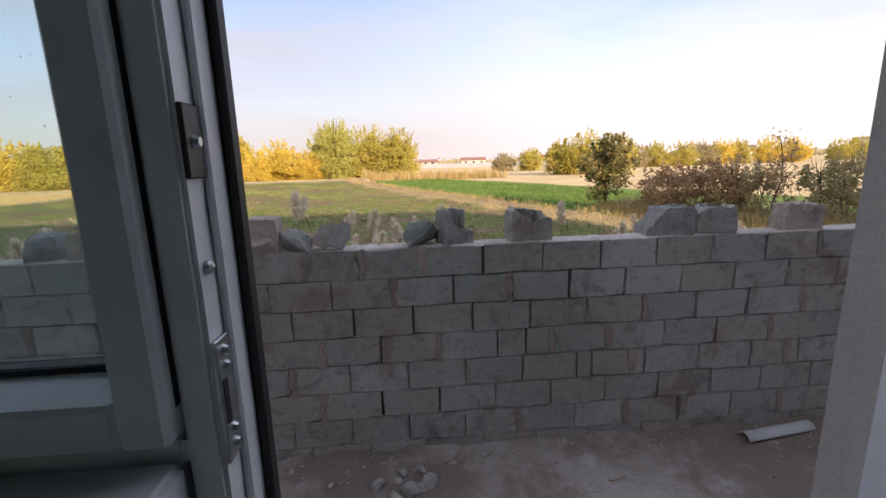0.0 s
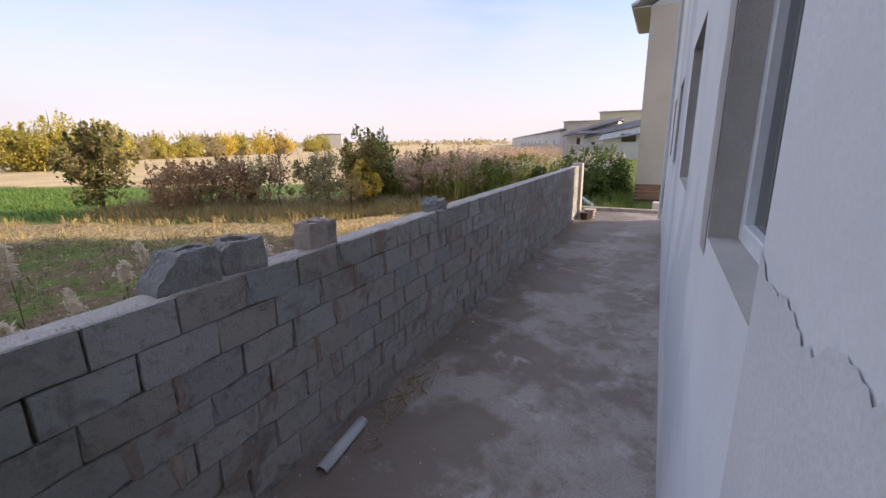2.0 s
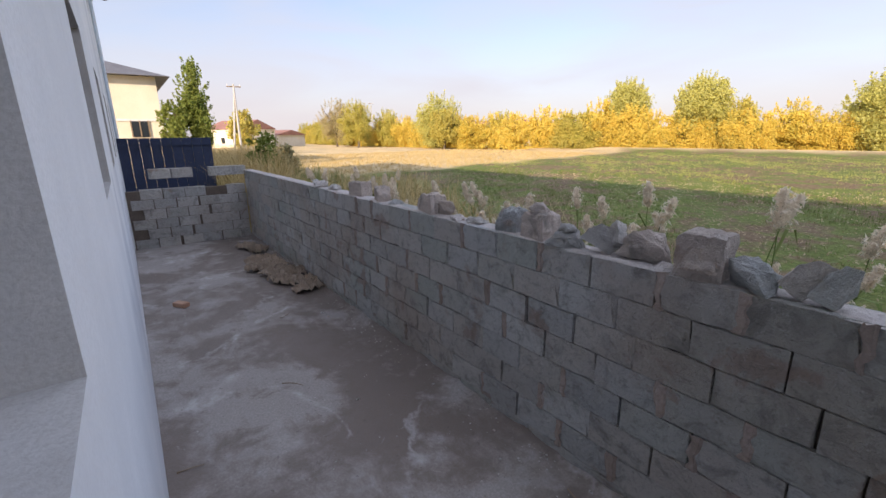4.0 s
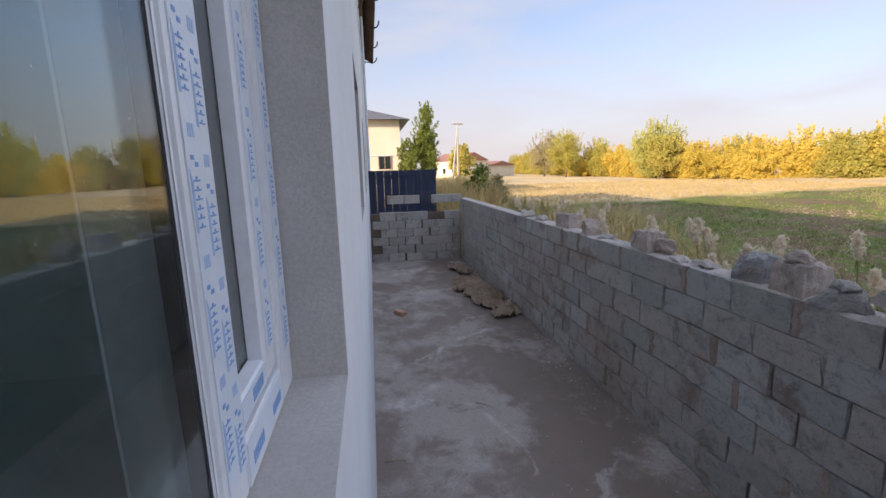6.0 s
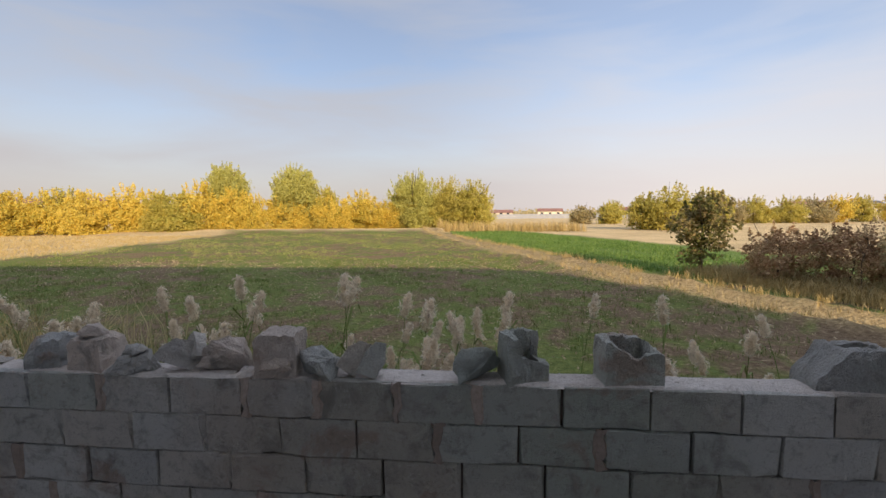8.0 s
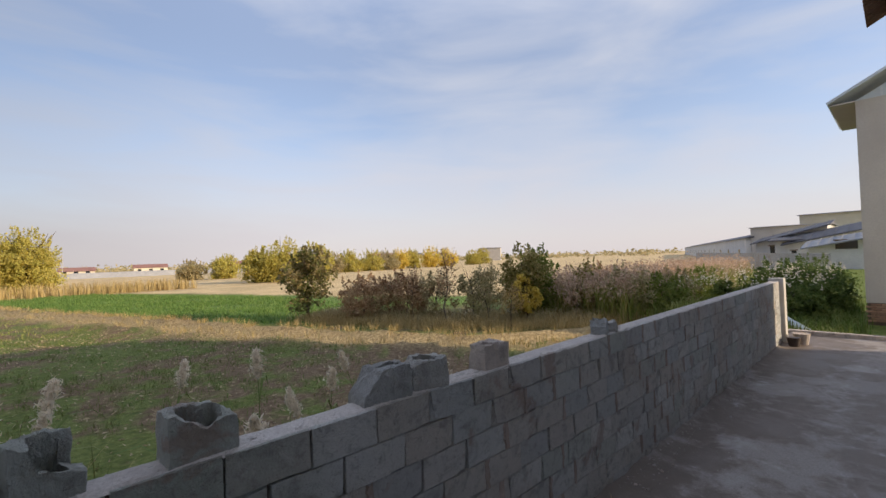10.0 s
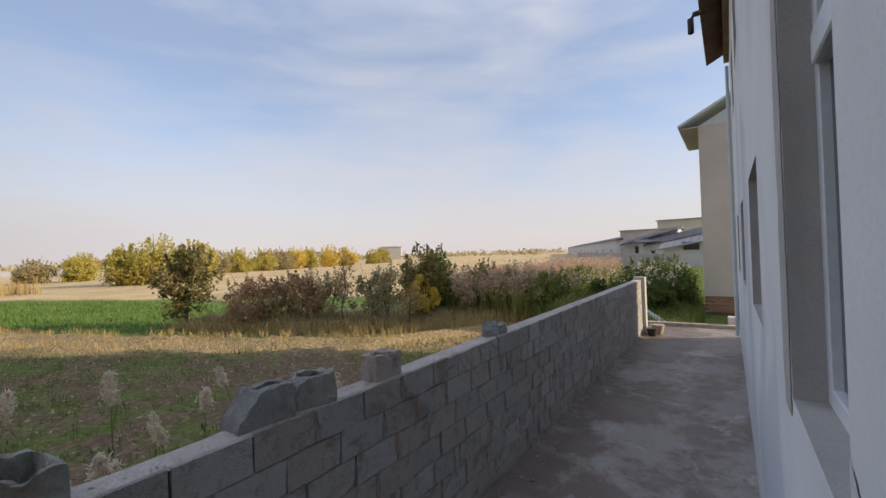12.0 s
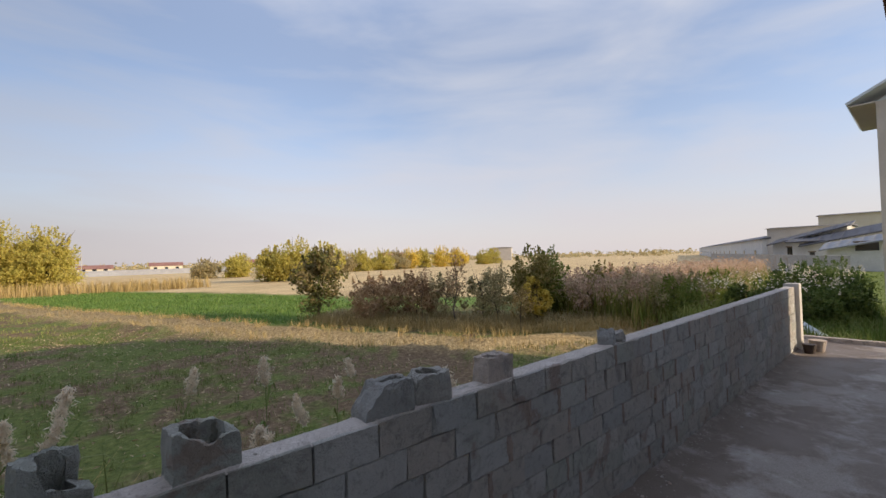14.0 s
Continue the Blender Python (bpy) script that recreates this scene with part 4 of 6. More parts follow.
ROWS_OF_RUBBLE = [
    (-1.93, 2.79, 1.688, 0.12, 0.1, 0.06, 15, 31, M_PINK, "small stone lying on a half block", 0),
    (-1.68, 2.78, 1.5, 0.2, 0.15, 0.11, 10, 32, M_RUBBLE_DARK, "dark jagged concrete lump", 0),
    (-1.68, 2.79, 1.595, 0.14, 0.11, 0.05, -20, 33, M_RUBBLE, "flat concrete flake on a dark lump", 4),
    (-1.47, 2.76, 1.5, 0.2, 0.055, 0.17, 25, 34, M_RUBBLE, "tilted grey slab of broken block", 30),
    (-1.38, 2.82, 1.5, 0.2, 0.06, 0.15, -30, 35, M_RUBBLE, "tilted grey slab of broken block", -25),
    (-1.19, 2.79, 1.5, 0.25, 0.18, 0.19, 18, 36, M_PINK, "wedge of broken pinkish concrete", 0),
    (-0.68, 2.79, 1.5, 0.25, 0.17, 0.13, -8, 37, M_RUBBLE_DARK, "flat dark concrete lump", 0),
    (-0.53, 2.76, 1.5, 0.12, 0.05, 0.2, 12, 38, M_PINK, "brownish shard leaning on a lump", 38),
    (-0.41, 2.75, 1.5, 0.11, 0.045, 0.19, 12, 39, M_RUBBLE, "grey shard leaning on the rim", 24),
    (0.14, 2.79, 1.5, 0.25, 0.17, 0.17, 12, 40, M_RUBBLE_DARK, "dark wedge of broken block", 0),
    (-2.62, 2.8, 1.5, 0.22, 0.14, 0.05, 12, 41, M_RUBBLE, "flat flake of concrete", 0),
    (-2.82, 2.79, 1.5, 0.18, 0.12, 0.04, -20, 42, M_TOP, "flat flake of pale mortar", 0),
    (-3.02, 2.83, 1.5, 0.2, 0.11, 0.14, 30, 43, M_PINK, "broken corner of a pinkish block", 0),
    (-3.85, 2.8, 1.5, 0.18, 0.12, 0.05, 15, 44, M_RUBBLE, "flat flake of concrete", 0),
    (-5.5, 2.8, 1.5, 0.24, 0.14, 0.06, 10, 45, M_RUBBLE, "flat flake of concrete", 0),
    (-5.9, 2.79, 1.5, 0.2, 0.14, 0.09, 60, 46, M_TOP, "lump of pale mortar", 0),
    (-6.25, 2.81, 1.5, 0.22, 0.12, 0.07, -12, 47, M_RUBBLE, "flat flake of concrete", 8),
    (-1.03, 2.77, 1.5, 0.14, 0.12, 0.04, 5, 48, M_TOP, "flat flake of pale mortar", 0),
    (-1.75, 2.74, 1.5, 0.13, 0.09, 0.05, 40, 49, M_TOP, "flat flake of pale mortar", 0),
]
for x, y, z, sx, sy, sz, rz, seed, mat, lab, tilt in ROWS_OF_RUBBLE:
    chunk("rubble_stone", x, y, z, sx, sy, sz, rz, seed, mat, lab, "rubble", tilt)

# ---- the house ----
HX0, HX1, HB = -22.0, 13.9, -11.0
WIN0 = (-0.905, -0.135, 1.79, 3.35)
DOOR0 = (-0.135, 0.66, 0.85, 3.35)
LOWER = [(1.46, 2.31, 1.87, 3.95), (3.85, 5.15, 1.86, 2.96), (6.95, 8.25, 1.86, 2.96), (10.05, 11.35, 1.86, 2.96), (-4.3, -3.0, 1.86, 2.96), (-7.6, -6.3, 1.86, 2.96), (-10.9, -9.6, 1.86, 2.96), (-14.2, -12.9, 1.86, 2.96)]
UPPER = [(a, b, 5.0, 6.25) for a, b in ((3.85, 5.15), (6.95, 8.25), (10.05, 11.35), (-4.3, -3.0), (-7.6, -6.3), (-10.9, -9.6), (-14.2, -12.9))]


def pierced_wall(name, x0, x1, z0, z1, y0, y1, holes, mat, reveal):
    xs = sorted({x0, x1, *[h[0] for h in holes], *[h[1] for h in holes]})
    zs = sorted({z0, z1, *[h[2] for h in holes], *[h[3] for h in holes]})
    solid = lambda i, k: 0 <= i < len(xs) - 1 and 0 <= k < len(zs) - 1 and not any(h[0] <= xs[i] < h[1] and h[2] <= zs[k] < h[3] for h in holes)
    v, f, mi = [], [], []

    def quad(pts, m):
        n = len(v)
        v.extend(pts)
        f.append((n, n + 1, n + 2, n + 3))
        mi.append(m)

    for i in range(len(xs) - 1):
        for k in range(len(zs) - 1):
            if not solid(i, k):
                continue
            a, b, c, d = xs[i], xs[i + 1], zs[k], zs[k + 1]
            quad([(b, y1, c), (a, y1, c), (a, y1, d), (b, y1, d)], 0)
            quad([(a, y0, c), (b, y0, c), (b, y0, d), (a, y0, d)], 0)
            if not solid(i - 1, k):
                quad([(a, y1, c), (a, y0, c), (a, y0, d), (a, y1, d)], 1)
            if not solid(i + 1, k):
                quad([(b, y0, c), (b, y1, c), (b, y1, d), (b, y0, d)], 1)
            if not solid(i, k - 1):
                quad([(a, y0, c), (a, y1, c), (b, y1, c), (b, y0, c)], 1)
            if not solid(i, k + 1):
                quad([(a, y1, d), (a, y0, d), (b, y0, d), (b, y1, d)], 1)
    me = from_arrays(name, v, f, mat)
    me.materials.append(reveal)
    me.polygons.foreach_set("material_index", mi)
    return new(name, me)


wall_south = tagged(pierced_wall("wall_south", HX0, HX1, -0.6, FH, 0.07, YF, [WIN0, DOOR0, *LOWER, *UPPER], M_PLASTER, M_CEMENT), "white plastered house wall with grey cement window reveals", "wall", kind="structure")
# wall_back gets an unseen opening, added to let daylight into the room
for ob in (part("wall_east", boxes_bm([(HX1 - 0.35, HX1, HB, 0.066, -0.6, FH)]), M_BEIGE), part("wall_west_gable", boxes_bm([(HX0, HX0 + 0.35, HB, 0.066, -0.6, FH)]), M_BEIGE), pierced_wall("wall_back", HX0, HX1, -0.6, FH, HB - 0.35, HB, [(-2.4, -0.3, 1.6, 3.2)], M_BEIGE, M_CEMENT)):
    tagged(ob, "rendered outer wall of the long house", "wall", kind="structure")
for gx0, gx1 in ((HX1 - 0.3, HX1 - 0.04), (HX0 + 0.04, HX0 + 0.3)):
    v = [(x, y, z) for x in (gx0, gx1) for y, z in ((0.45, FH), (-11.0, FH), (-5.2, 10.15))]
    tagged(new("gable", from_arrays("gable", v, [(0, 1, 2), (3, 5, 4)], M_SHEET)), "pale sheet-metal gable of the long house", "gable", kind="structure")
# grey skim coat that ends in a ragged edge beside the next window
r = random.Random(8)
xs = np.linspace(0.68, 1.455, 60)
top_z = [2.0 + 0.02 * math.sin(x * 9) + 0.012 * math.sin(x * 31) + r.uniform(-0.008, 0.008) for x in xs]
v = [(x, YF + 0.003, 0.02) for x in xs] + [(x, YF + 0.003, z) for x, z in zip(xs, top_z)]
part("skim_coat", from_arrays("skim_coat", v, [(k + 1, k, 60 + k, 61 + k) for k in range(59)], M_SKIM), None, wall_south, "grey skim coat with a ragged upper edge")
# cement plaster smears left bare beside the window
for i, (x, z, w, h) in enumerate(((2.42, 2.85, 0.2, 2.1),)):
    r = random.Random(i)
    n = 14
    v = [(x - w / 2 + r.uniform(-0.015, 0.015), YF + 0.003, z - h / 2 + h * k / n) for k in range(n + 1)] + [(x + w / 2 + r.uniform(-0.03, 0.03), YF + 0.003, z - h / 2 + h * k / n) for k in range(n + 1)]
    part("render_patch", from_arrays("render_patch", v, [(k, k + 1, n + 2 + k, n + 1 + k) for k in range(n)][::1], M_CEMENT), None, wall_south, "bare grey cement band beside a window")

# roof with waved tiles
roof = empty("roof", pose(0, 0, 0), "brown waved tile roof with metal gutter brackets", "roof", kind="structure")
rxs = np.arange(HX0 - 0.2, HX1 + 0.21, 0.03)
for nm, (ya, za), (yb, zb) in (("roof_slope", (0.98, 7.2), (-5.2, 10.3)), ("roof_slope", (-11.4, 7.2), (-5.2, 10.3))):
    rows = []
    for t in np.linspace(0, 1, 12):
        step = 0.02 * (1 - (t * 11) % 1)
        rows.append(np.stack([rxs, np.full(len(rxs), ya + (yb - ya) * t), za + (zb - za) * t + 0.05 * np.abs(np.sin(rxs * math.pi / 0.21)) + step], 1))
    v = np.concatenate(rows)
    k = len(rxs)
    idx = (np.arange(11)[:, None] * k + np.arange(k - 1)[None, :]).ravel()
    ob = part(nm, from_arrays(nm, v, np.stack([idx, idx + 1, idx + k + 1, idx + k], 1), M_TILE), None, roof)
    md = ob.modifiers.new("thick", "SOLIDIFY")
    md.thickness = 0.03
part("rafter_plate", boxes_bm([(HX0 - 0.2, HX1 + 0.2, YF + 0.002, YF + 0.12, 7.2, 7.32)]), M_WOOD, roof)
for x in [-20.5 + 2.4 * i for i in range(8)]:
    hook = tube([(x, 0.62, 6.96), (x, 0.9, 6.9), (x, 1.02, 6.93), (x, 1.1, 7.02), (x, 1.12, 7.14)], [0.025] * 5, 6)
    strap = tube([(x, 0.5, 6.7), (x, 0.62, 6.96)], [0.025, 0.025], 6)
    part("gutter_bracket", from_arrays("gutter_bracket", *merge([hook, strap]), M_DARKMETAL), None, roof)
part("drain_spout", from_arrays("drain_spout", *tube([(11.0, 0.9, 7.3), (11.0, 1.1, 7.28), (11.0, 1.16, 7.2), (11.0, 1.16, 6.9)], [0.06] * 4, 8), M_DARKMETAL), None, roof)
for x in (13.5, -14.6):
    dp = part("downpipe", from_arrays("downpipe", *tube([(x, YF + 0.06, 0.1), (x, YF + 0.06, 6.9)], [0.04, 0.04], 8), M_SHEET, True))
    tagged(dp, "thin pale drainpipe fixed to the white house wall", "drainpipe", "drainpipes of the house")

# plain windows
def window(i, x0, x1, z0, z1, transom=None):
    top = tagged(part("window_%d" % i, boxes_bm([(x0, x0 + 0.06, 0.32, 0.39, z0, z1), (x1 - 0.06, x1, 0.32, 0.39, z0, z1), (x0 + 0.06, x1 - 0.06, 0.32, 0.39, z0, z0 + 0.06), (x0 + 0.06, x1 - 0.06, 0.32, 0.39, z1 - 0.06, z1)], 0.004), M_PVC), "white plastic window set deep in a cement reveal", "window", kind="structure")
    if transom:
        part("transom", box_bm(x0 + 0.06, x1 - 0.06, 0.315, 0.405, transom - 0.05, transom + 0.05, 0.006), M_PVC, top)
    for a, b in ((z0 + 0.06, transom - 0.05), (transom + 0.05, z1 - 0.06)) if transom else ((z0 + 0.06, z1 - 0.06),):
        part("pane", boxes_bm([(x0 + 0.06, x1 - 0.06, 0.35, 0.36, a, b)]), M_PANE, top)
    if x1 - x0 > 1:
        part("mullion", box_bm((x0 + x1) / 2 - 0.04, (x0 + x1) / 2 + 0.04, 0.32, 0.395, z0 + 0.06, z1 - 0.06, 0.004), M_PVC, top)
    return top


for i, w in enumerate(LOWER + UPPER):
    window(i + 2, *w, transom=3.0 if i == 0 else None)

# the open window by the camera
win = empty("window_1", pose(0, 0, 0), "three-part white plastic window with protective film, one sash swung open", "window", kind="structure")
zb, zt = WIN0[2], WIN0[3]
frame_y = (0.293, 0.368)
for nm, a, b, c, d in (("frame_jamb", -0.905, -0.812, zb, zt), ("frame_jamb", 0.59, 0.66, 0.86, zt), ("frame_rail", -0.812, -0.58, zb, zb + 0.074), ("frame_rail", -0.487, -0.128, zb, zb + 0.03), ("frame_rail", -0.812, 0.59, zt - 0.06, zt), ("threshold", -0.12, 0.59, 0.85, 0.9)):
    part(nm, box_bm(a, b, *frame_y, c, d, 0.005, 2), M_PVC, win)
mull_a = part("mullion", box_bm(-0.1275, -0.098, *frame_y, 0.9, zt - 0.06, 0.004, 2), M_PVC, win, "white mullion with strike plates")
mull_b = part("mullion", box_bm(-0.58, -0.487, *frame_y, zb, zt - 0.06, 0.008, 3), M_PVC, win, "white mullion under printed film")
part("seal", boxes_bm([(-0.812, -0.797, 0.32, 0.352, zb + 0.074, zt - 0.06)]), M_SEAL, win, "black rubber seal")
part("seal", boxes_bm([(-0.797, -0.58, 0.32, 0.352, zb + 0.074, zb + 0.085)]), M_SEAL, win, "black rubber seal")
part("rebate", box_bm(-0.098, -0.091, 0.323, 0.368, 0.9, zt - 0.06, 0.002), M_PVC, mull_a)
part("seal", box_bm(-0.091, -0.082, 0.35, 0.368, 0.9, zt - 0.06, 0.002), M_SEAL, mull_a, "black rubber seal")
part("seam", boxes_bm([(-0.13, -0.1275, 0.29, 0.3, zb + 0.06, zt - 0.06)]), M_SEAL, mull_a)


def sash(x0, x1, y0, y1, label, sl=0.065, sr=0.065, glass=0.0, foot=0.032, rail=0.04):
    a, c = x0 + sl, x1 - sr
    z0, z1 = zb + foot, zb + foot + rail
    s = part("sash", boxes_bm([(x0, a, y0, y1, z0, zt - 0.065), (c, x1, y0, y1, z0, zt - 0.065), (a, c, y0, y1, z0, z1), (a, c, y0, y1, zt - 0.135, zt - 0.065)], 0.004), M_PVC, win, label)
    ym = (y0 + y1) / 2 + glass
    for g in ((a, a + 0.006, ym - 0.012, ym + 0.012, z1, zt - 0.135), (c - 0.006, c, ym - 0.012, ym + 0.012, z1, zt - 0.135), (a + 0.006, c - 0.006, ym - 0.012, ym + 0.012, z1, z1 + 0.006)):
        part("gasket", boxes_bm([g]), M_SEAL, s)
    for d in (-0.01, 0.008):
        g = part("pane", boxes_bm([(a + 0.006, c - 0.006, ym + d, ym + d + 0.004, z1 + 0.006, zt - 0.141)]), M_GLASS, s)
        g.visible_shadow = False
    return s


sash(-0.4865, -0.128, 0.274, 0.366, "closed middle sash with dusty glass", 0.004, 0.038, 0.03)
sash(-0.797, -0.581, 0.3, 0.364, "closed side sash under printed film", 0.07, 0.012, -0.006, 0.085, 0.042)
# dust and plaster specks stuck to the outer glass
rd = np.random.default_rng(9)
for ob in [o for o in win.children_recursive if o.name.startswith("pane")]:
    vs = np.array([v.co[:] for v in ob.data.vertices])
    lo, hi = vs.min(0), vs.max(0)
    if hi[1] < 0.345:
        continue
    n = int(900 * (hi[0] - lo[0]))
    cx, cz = rd.uniform(lo[0], hi[0], n), rd.uniform(lo[2], hi[2], n)
    w, h = rd.uniform(0.0002, 0.0007, n), rd.uniform(0.0003, 0.0012, n)
    y = np.full(n, hi[1] + 0.0006)
    v = np.stack([np.stack([cx - w, y, cz], 1), np.stack([cx, y, cz - h], 1), np.stack([cx + w, y, cz], 1), np.stack([cx, y, cz + h], 1)], 1).reshape(-1, 3)
    tagged(part("dust_specks", from_arrays("dust_specks", v, np.arange(4 * n).reshape(-1, 4), M_WHITEWASH), None, ob), "pale specks of plaster dust", kind="stuff")
# printed film along the outer faces; the print itself is plain bars
def film(x0, x1, y, z0, z1, cols, seed):
    f = part("film", boxes_bm([(x0, x1, y, y + 0.0012, z0, z1)]), M_FILM, win, "pale blue protective film")
    r = random.Random(seed)
    dark, pale = [], []
    ya, yb = y + 0.0013, y + 0.0019
    step = (x1 - x0) / cols
    for c in range(cols):
        cx = x0 + step * (c + 0.5)
        hw = min(0.0088, step * 0.3)
        z = z0 + 0.01 + 0.028 * c
        while z < z1 - 0.14:
            for k in range(6):
                q = z + k * 0.0098
                dark.append((cx - hw, cx + hw * (0.8, 1.0, 0.9)[k % 3], ya, yb, q, q + 0.0019))
                dark.append((cx - hw * 0.2, cx + hw * 0.2, ya, yb, q + 0.0021, q + 0.0052))
            dark.append((cx - hw, cx - hw * 0.1, ya, yb, z + 0.064, z + 0.069))
            dark.append((cx + hw * 0.1, cx + hw, ya, yb, z + 0.071, z + 0.076))
            for k in range(4):
                e = cx + hw * (1.15 + 0.16 * k)
                pale.append((e, e + hw * 0.09, ya, yb, z - 0.004, z + 0.05 + 0.004 * k))
            for k in range(3):
                pale.append((cx - hw * 0.9 + hw * 0.65 * k, cx - hw * 0.45 + hw * 0.65 * k, ya, yb, z + 0.094, z + 0.108))
            z += 0.138 + r.uniform(-0.004, 0.004)
    part("print", boxes_bm(dark), M_INK, f, "blue printed bars")
    part("fine_print", boxes_bm(pale), M_PALEINK, f, "pale blue printed lines")


film(-0.578, -0.508, 0.3685, zb + 0.05, zt - 0.07, 2, 1)
film(-0.794, -0.742, 0.3645, zb + 0.13, zt - 0.07, 1, 3)
film(-0.9, -0.85, 0.3685, zb + 0.085, zt - 0.02, 1, 4)
for x0, x1, y, z0, w in ((-0.72, -0.592, 0.3645, zb + 0.09, 0.034), (-0.8, -0.584, 0.3685, zb + 0.018, 0.05)):
    f = part("film", boxes_bm([(x0, x1, y, y + 0.0012, z0, z0 + w)]), M_FILM, win, "pale blue protective film")
    rows = [(x0 + 0.02 + 0.01 * k + 0.06 * (k // 6), x0 + 0.0265 + 0.01 * k + 0.06 * (k // 6), y + 0.0013, y + 0.0019, z0 + 0.008, z0 + 0.027) for k in range(12 if x1 - x0 > 0.2 else 6)]
    part("print", boxes_bm(rows), M_INK, f, "blue printed bars")
# strike plates and screws on the mullion
for z0, z1, dark in ((2.03, 2.085, True), (1.79, 1.9, False)):
    p = part("strike_plate", box_bm(-0.0985, -0.094, 0.296, 0.322, z0, z1, 0.001), M_TAIL if dark else M_STEEL, win, "black keeper" if dark else "zinc strike plate with slots")
    for z in ((z0 + z1) / 2,) if dark else (z0 + 0.012, z0 + 0.026, z1 - 0.026, z1 - 0.012):
        bm = bmesh.new()
        bmesh.ops.create_cone(bm, cap_ends=True, segments=12, radius1=0.0055, radius2=0.0035, depth=0.004, matrix=Matrix.Translation((-0.092, 0.31, z)) @ Matrix.Rotation(math.pi / 2, 4, "Y"))
        part("screw", bm, M_STEEL, p)
    if not dark:
        part("slot", boxes_bm([(-0.094, -0.0932, 0.3, 0.308, z0 + 0.035, z1 - 0.035)]), M_TAIL, p)
bm = bmesh.new()
bmesh.ops.create_uvsphere(bm, u_segments=10, v_segments=6, radius=0.006, matrix=Matrix.Translation((-0.097, 0.308, 1.96)))
part("screw", bm, M_STEEL, win)
tagged(part("window_sill", box_bm(-1.1, -0.128, 0.0, 0.292, zb - 0.03, zb + 0.012, 0.006, 2), M_PVC), "dusty white inner window sill", "window sill", kind="structure")
# the dim room behind the window, carried through to the added back opening
RX0, RX1, RY, RZ0, RZ1 = -3.2, 1.45, -10.9, 0.85, 3.65
for nm, b in (("wall_room_1", (RX0 - 0.1, RX0, RY, 0.066, RZ0, RZ1)), ("wall_room_2", (RX1, RX1 + 0.06, RY, 0.066, RZ0, RZ1)), ("floor_room", (RX0, RX1, RY, 0.066, RZ0 - 0.1, RZ0))):
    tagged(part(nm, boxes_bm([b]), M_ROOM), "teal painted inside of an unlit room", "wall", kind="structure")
tagged(part("ceiling", boxes_bm([(RX0, RX1, RY, 0.066, RZ1, RZ1 + 0.1)]), M_ROOM), "teal painted ceiling of an unlit room", "ceiling", kind="structure")

# ---- things on the terrace ----
def floor_stone(x, y, s, seed, mat, label, group):
    ob = part("broken_stone", chunk_bm(s, s * 0.8, s * 0.5, seed, 14, 0.07), mat)
    ob.matrix_basis = pose(x, y, -0.002, 0, 0, seed * 47)
    tagged(ob, label, "rubble", group)


for i, (x, y, s) in enumerate(((-0.2, 2.39, 0.1), (-0.07, 2.24, 0.13), (0.0, 2.33, 0.12), (0.06, 2.34, 0.08), (0.12, 2.38, 0.12), (-0.04, 2.48, 0.09), (0.07, 2.5, 0.1), (-0.07, 2.42, 0.05))):
    floor_stone(x, y, s, 70 + i, M_RUBBLE_DARK if i == 0 else M_RUBBLE, "grey broken concrete piece on the terrace", "broken pieces on the terrace")
rs = random.Random(12)
for i in range(46):
    x = rs.uniform(-9, 9)
    y = 2.66 - abs(rs.gauss(0, 0.16)) if rs.random() < 0.7 else rs.uniform(0.6, 2.6)
    floor_stone(x, y, rs.uniform(0.02, 0.05), 100 + i, rs.choice((M_RUBBLE, M_PINK, M_TOP)), "small concrete crumb on the terrace", "crumbs on the terrace")
rg = np.random.default_rng(44)
def gravel_mesh(name, base, size, mat):
    """Small six-cornered stones, each squeezed and turned its own way."""
    octa = np.array([(1, 0, 0), (0, 1, 0), (-1, 0, 0), (0, -1, 0), (0, 0, 1), (0, 0, -0.4)])
    tri = np.array([(0, 1, 4), (1, 2, 4), (2, 3, 4), (3, 0, 4), (1, 0, 5), (2, 1, 5), (3, 2, 5), (0, 3, 5)])
    n = len(base)
    a = rg.uniform(0, 6.28, n)
    p = octa[None] * rg.uniform(0.5, 1.2, (n, 6, 1)) * (size * rg.uniform(0.4, 1.5, n) ** 1.5)[:, None, None] * np.array([1.0, 0.8, 0.6])
    x, y = p[:, :, 0] * np.cos(a)[:, None] - p[:, :, 1] * np.sin(a)[:, None], p[:, :, 0] * np.sin(a)[:, None] + p[:, :, 1] * np.cos(a)[:, None]
    v = np.stack([x, y, p[:, :, 2]], 2) + base[:, None, :]
    return from_arrays(name, v.reshape(-1, 3), (tri[None] + 6 * np.arange(n)[:, None, None]).reshape(-1, 3), mat)


gy2 = YW - 0.05 - np.abs(rg.normal(0, 0.11, 1500))
near = np.stack([rg.uniform(-9.8, 10.0, 1500), gy2, 0.05 * np.exp(-((gy2 - YW) / 0.075) ** 2)], 1)
tagged(new("wall_foot_gravel", gravel_mesh("wall_foot_gravel", near, 0.009, M_RUBBLE)), "crumbs of mortar and gravel along the wall foot", "gravel", kind="stuff")
crest = np.stack([rg.uniform(-9.0, 9.0, 800), rg.uniform(2.72, 2.87, 800), np.full(800, 1.505)], 1)
tagged(new("wall_top_crumbs", gravel_mesh("wall_top_crumbs", crest, 0.008, M_TOP)), "crumbs of mortar on the top of the block wall", "gravel", kind="stuff")
wide = np.stack([rg.uniform(-9.8, 13.0, 700), rg.uniform(0.55, 2.5, 700), np.zeros(700)], 1)
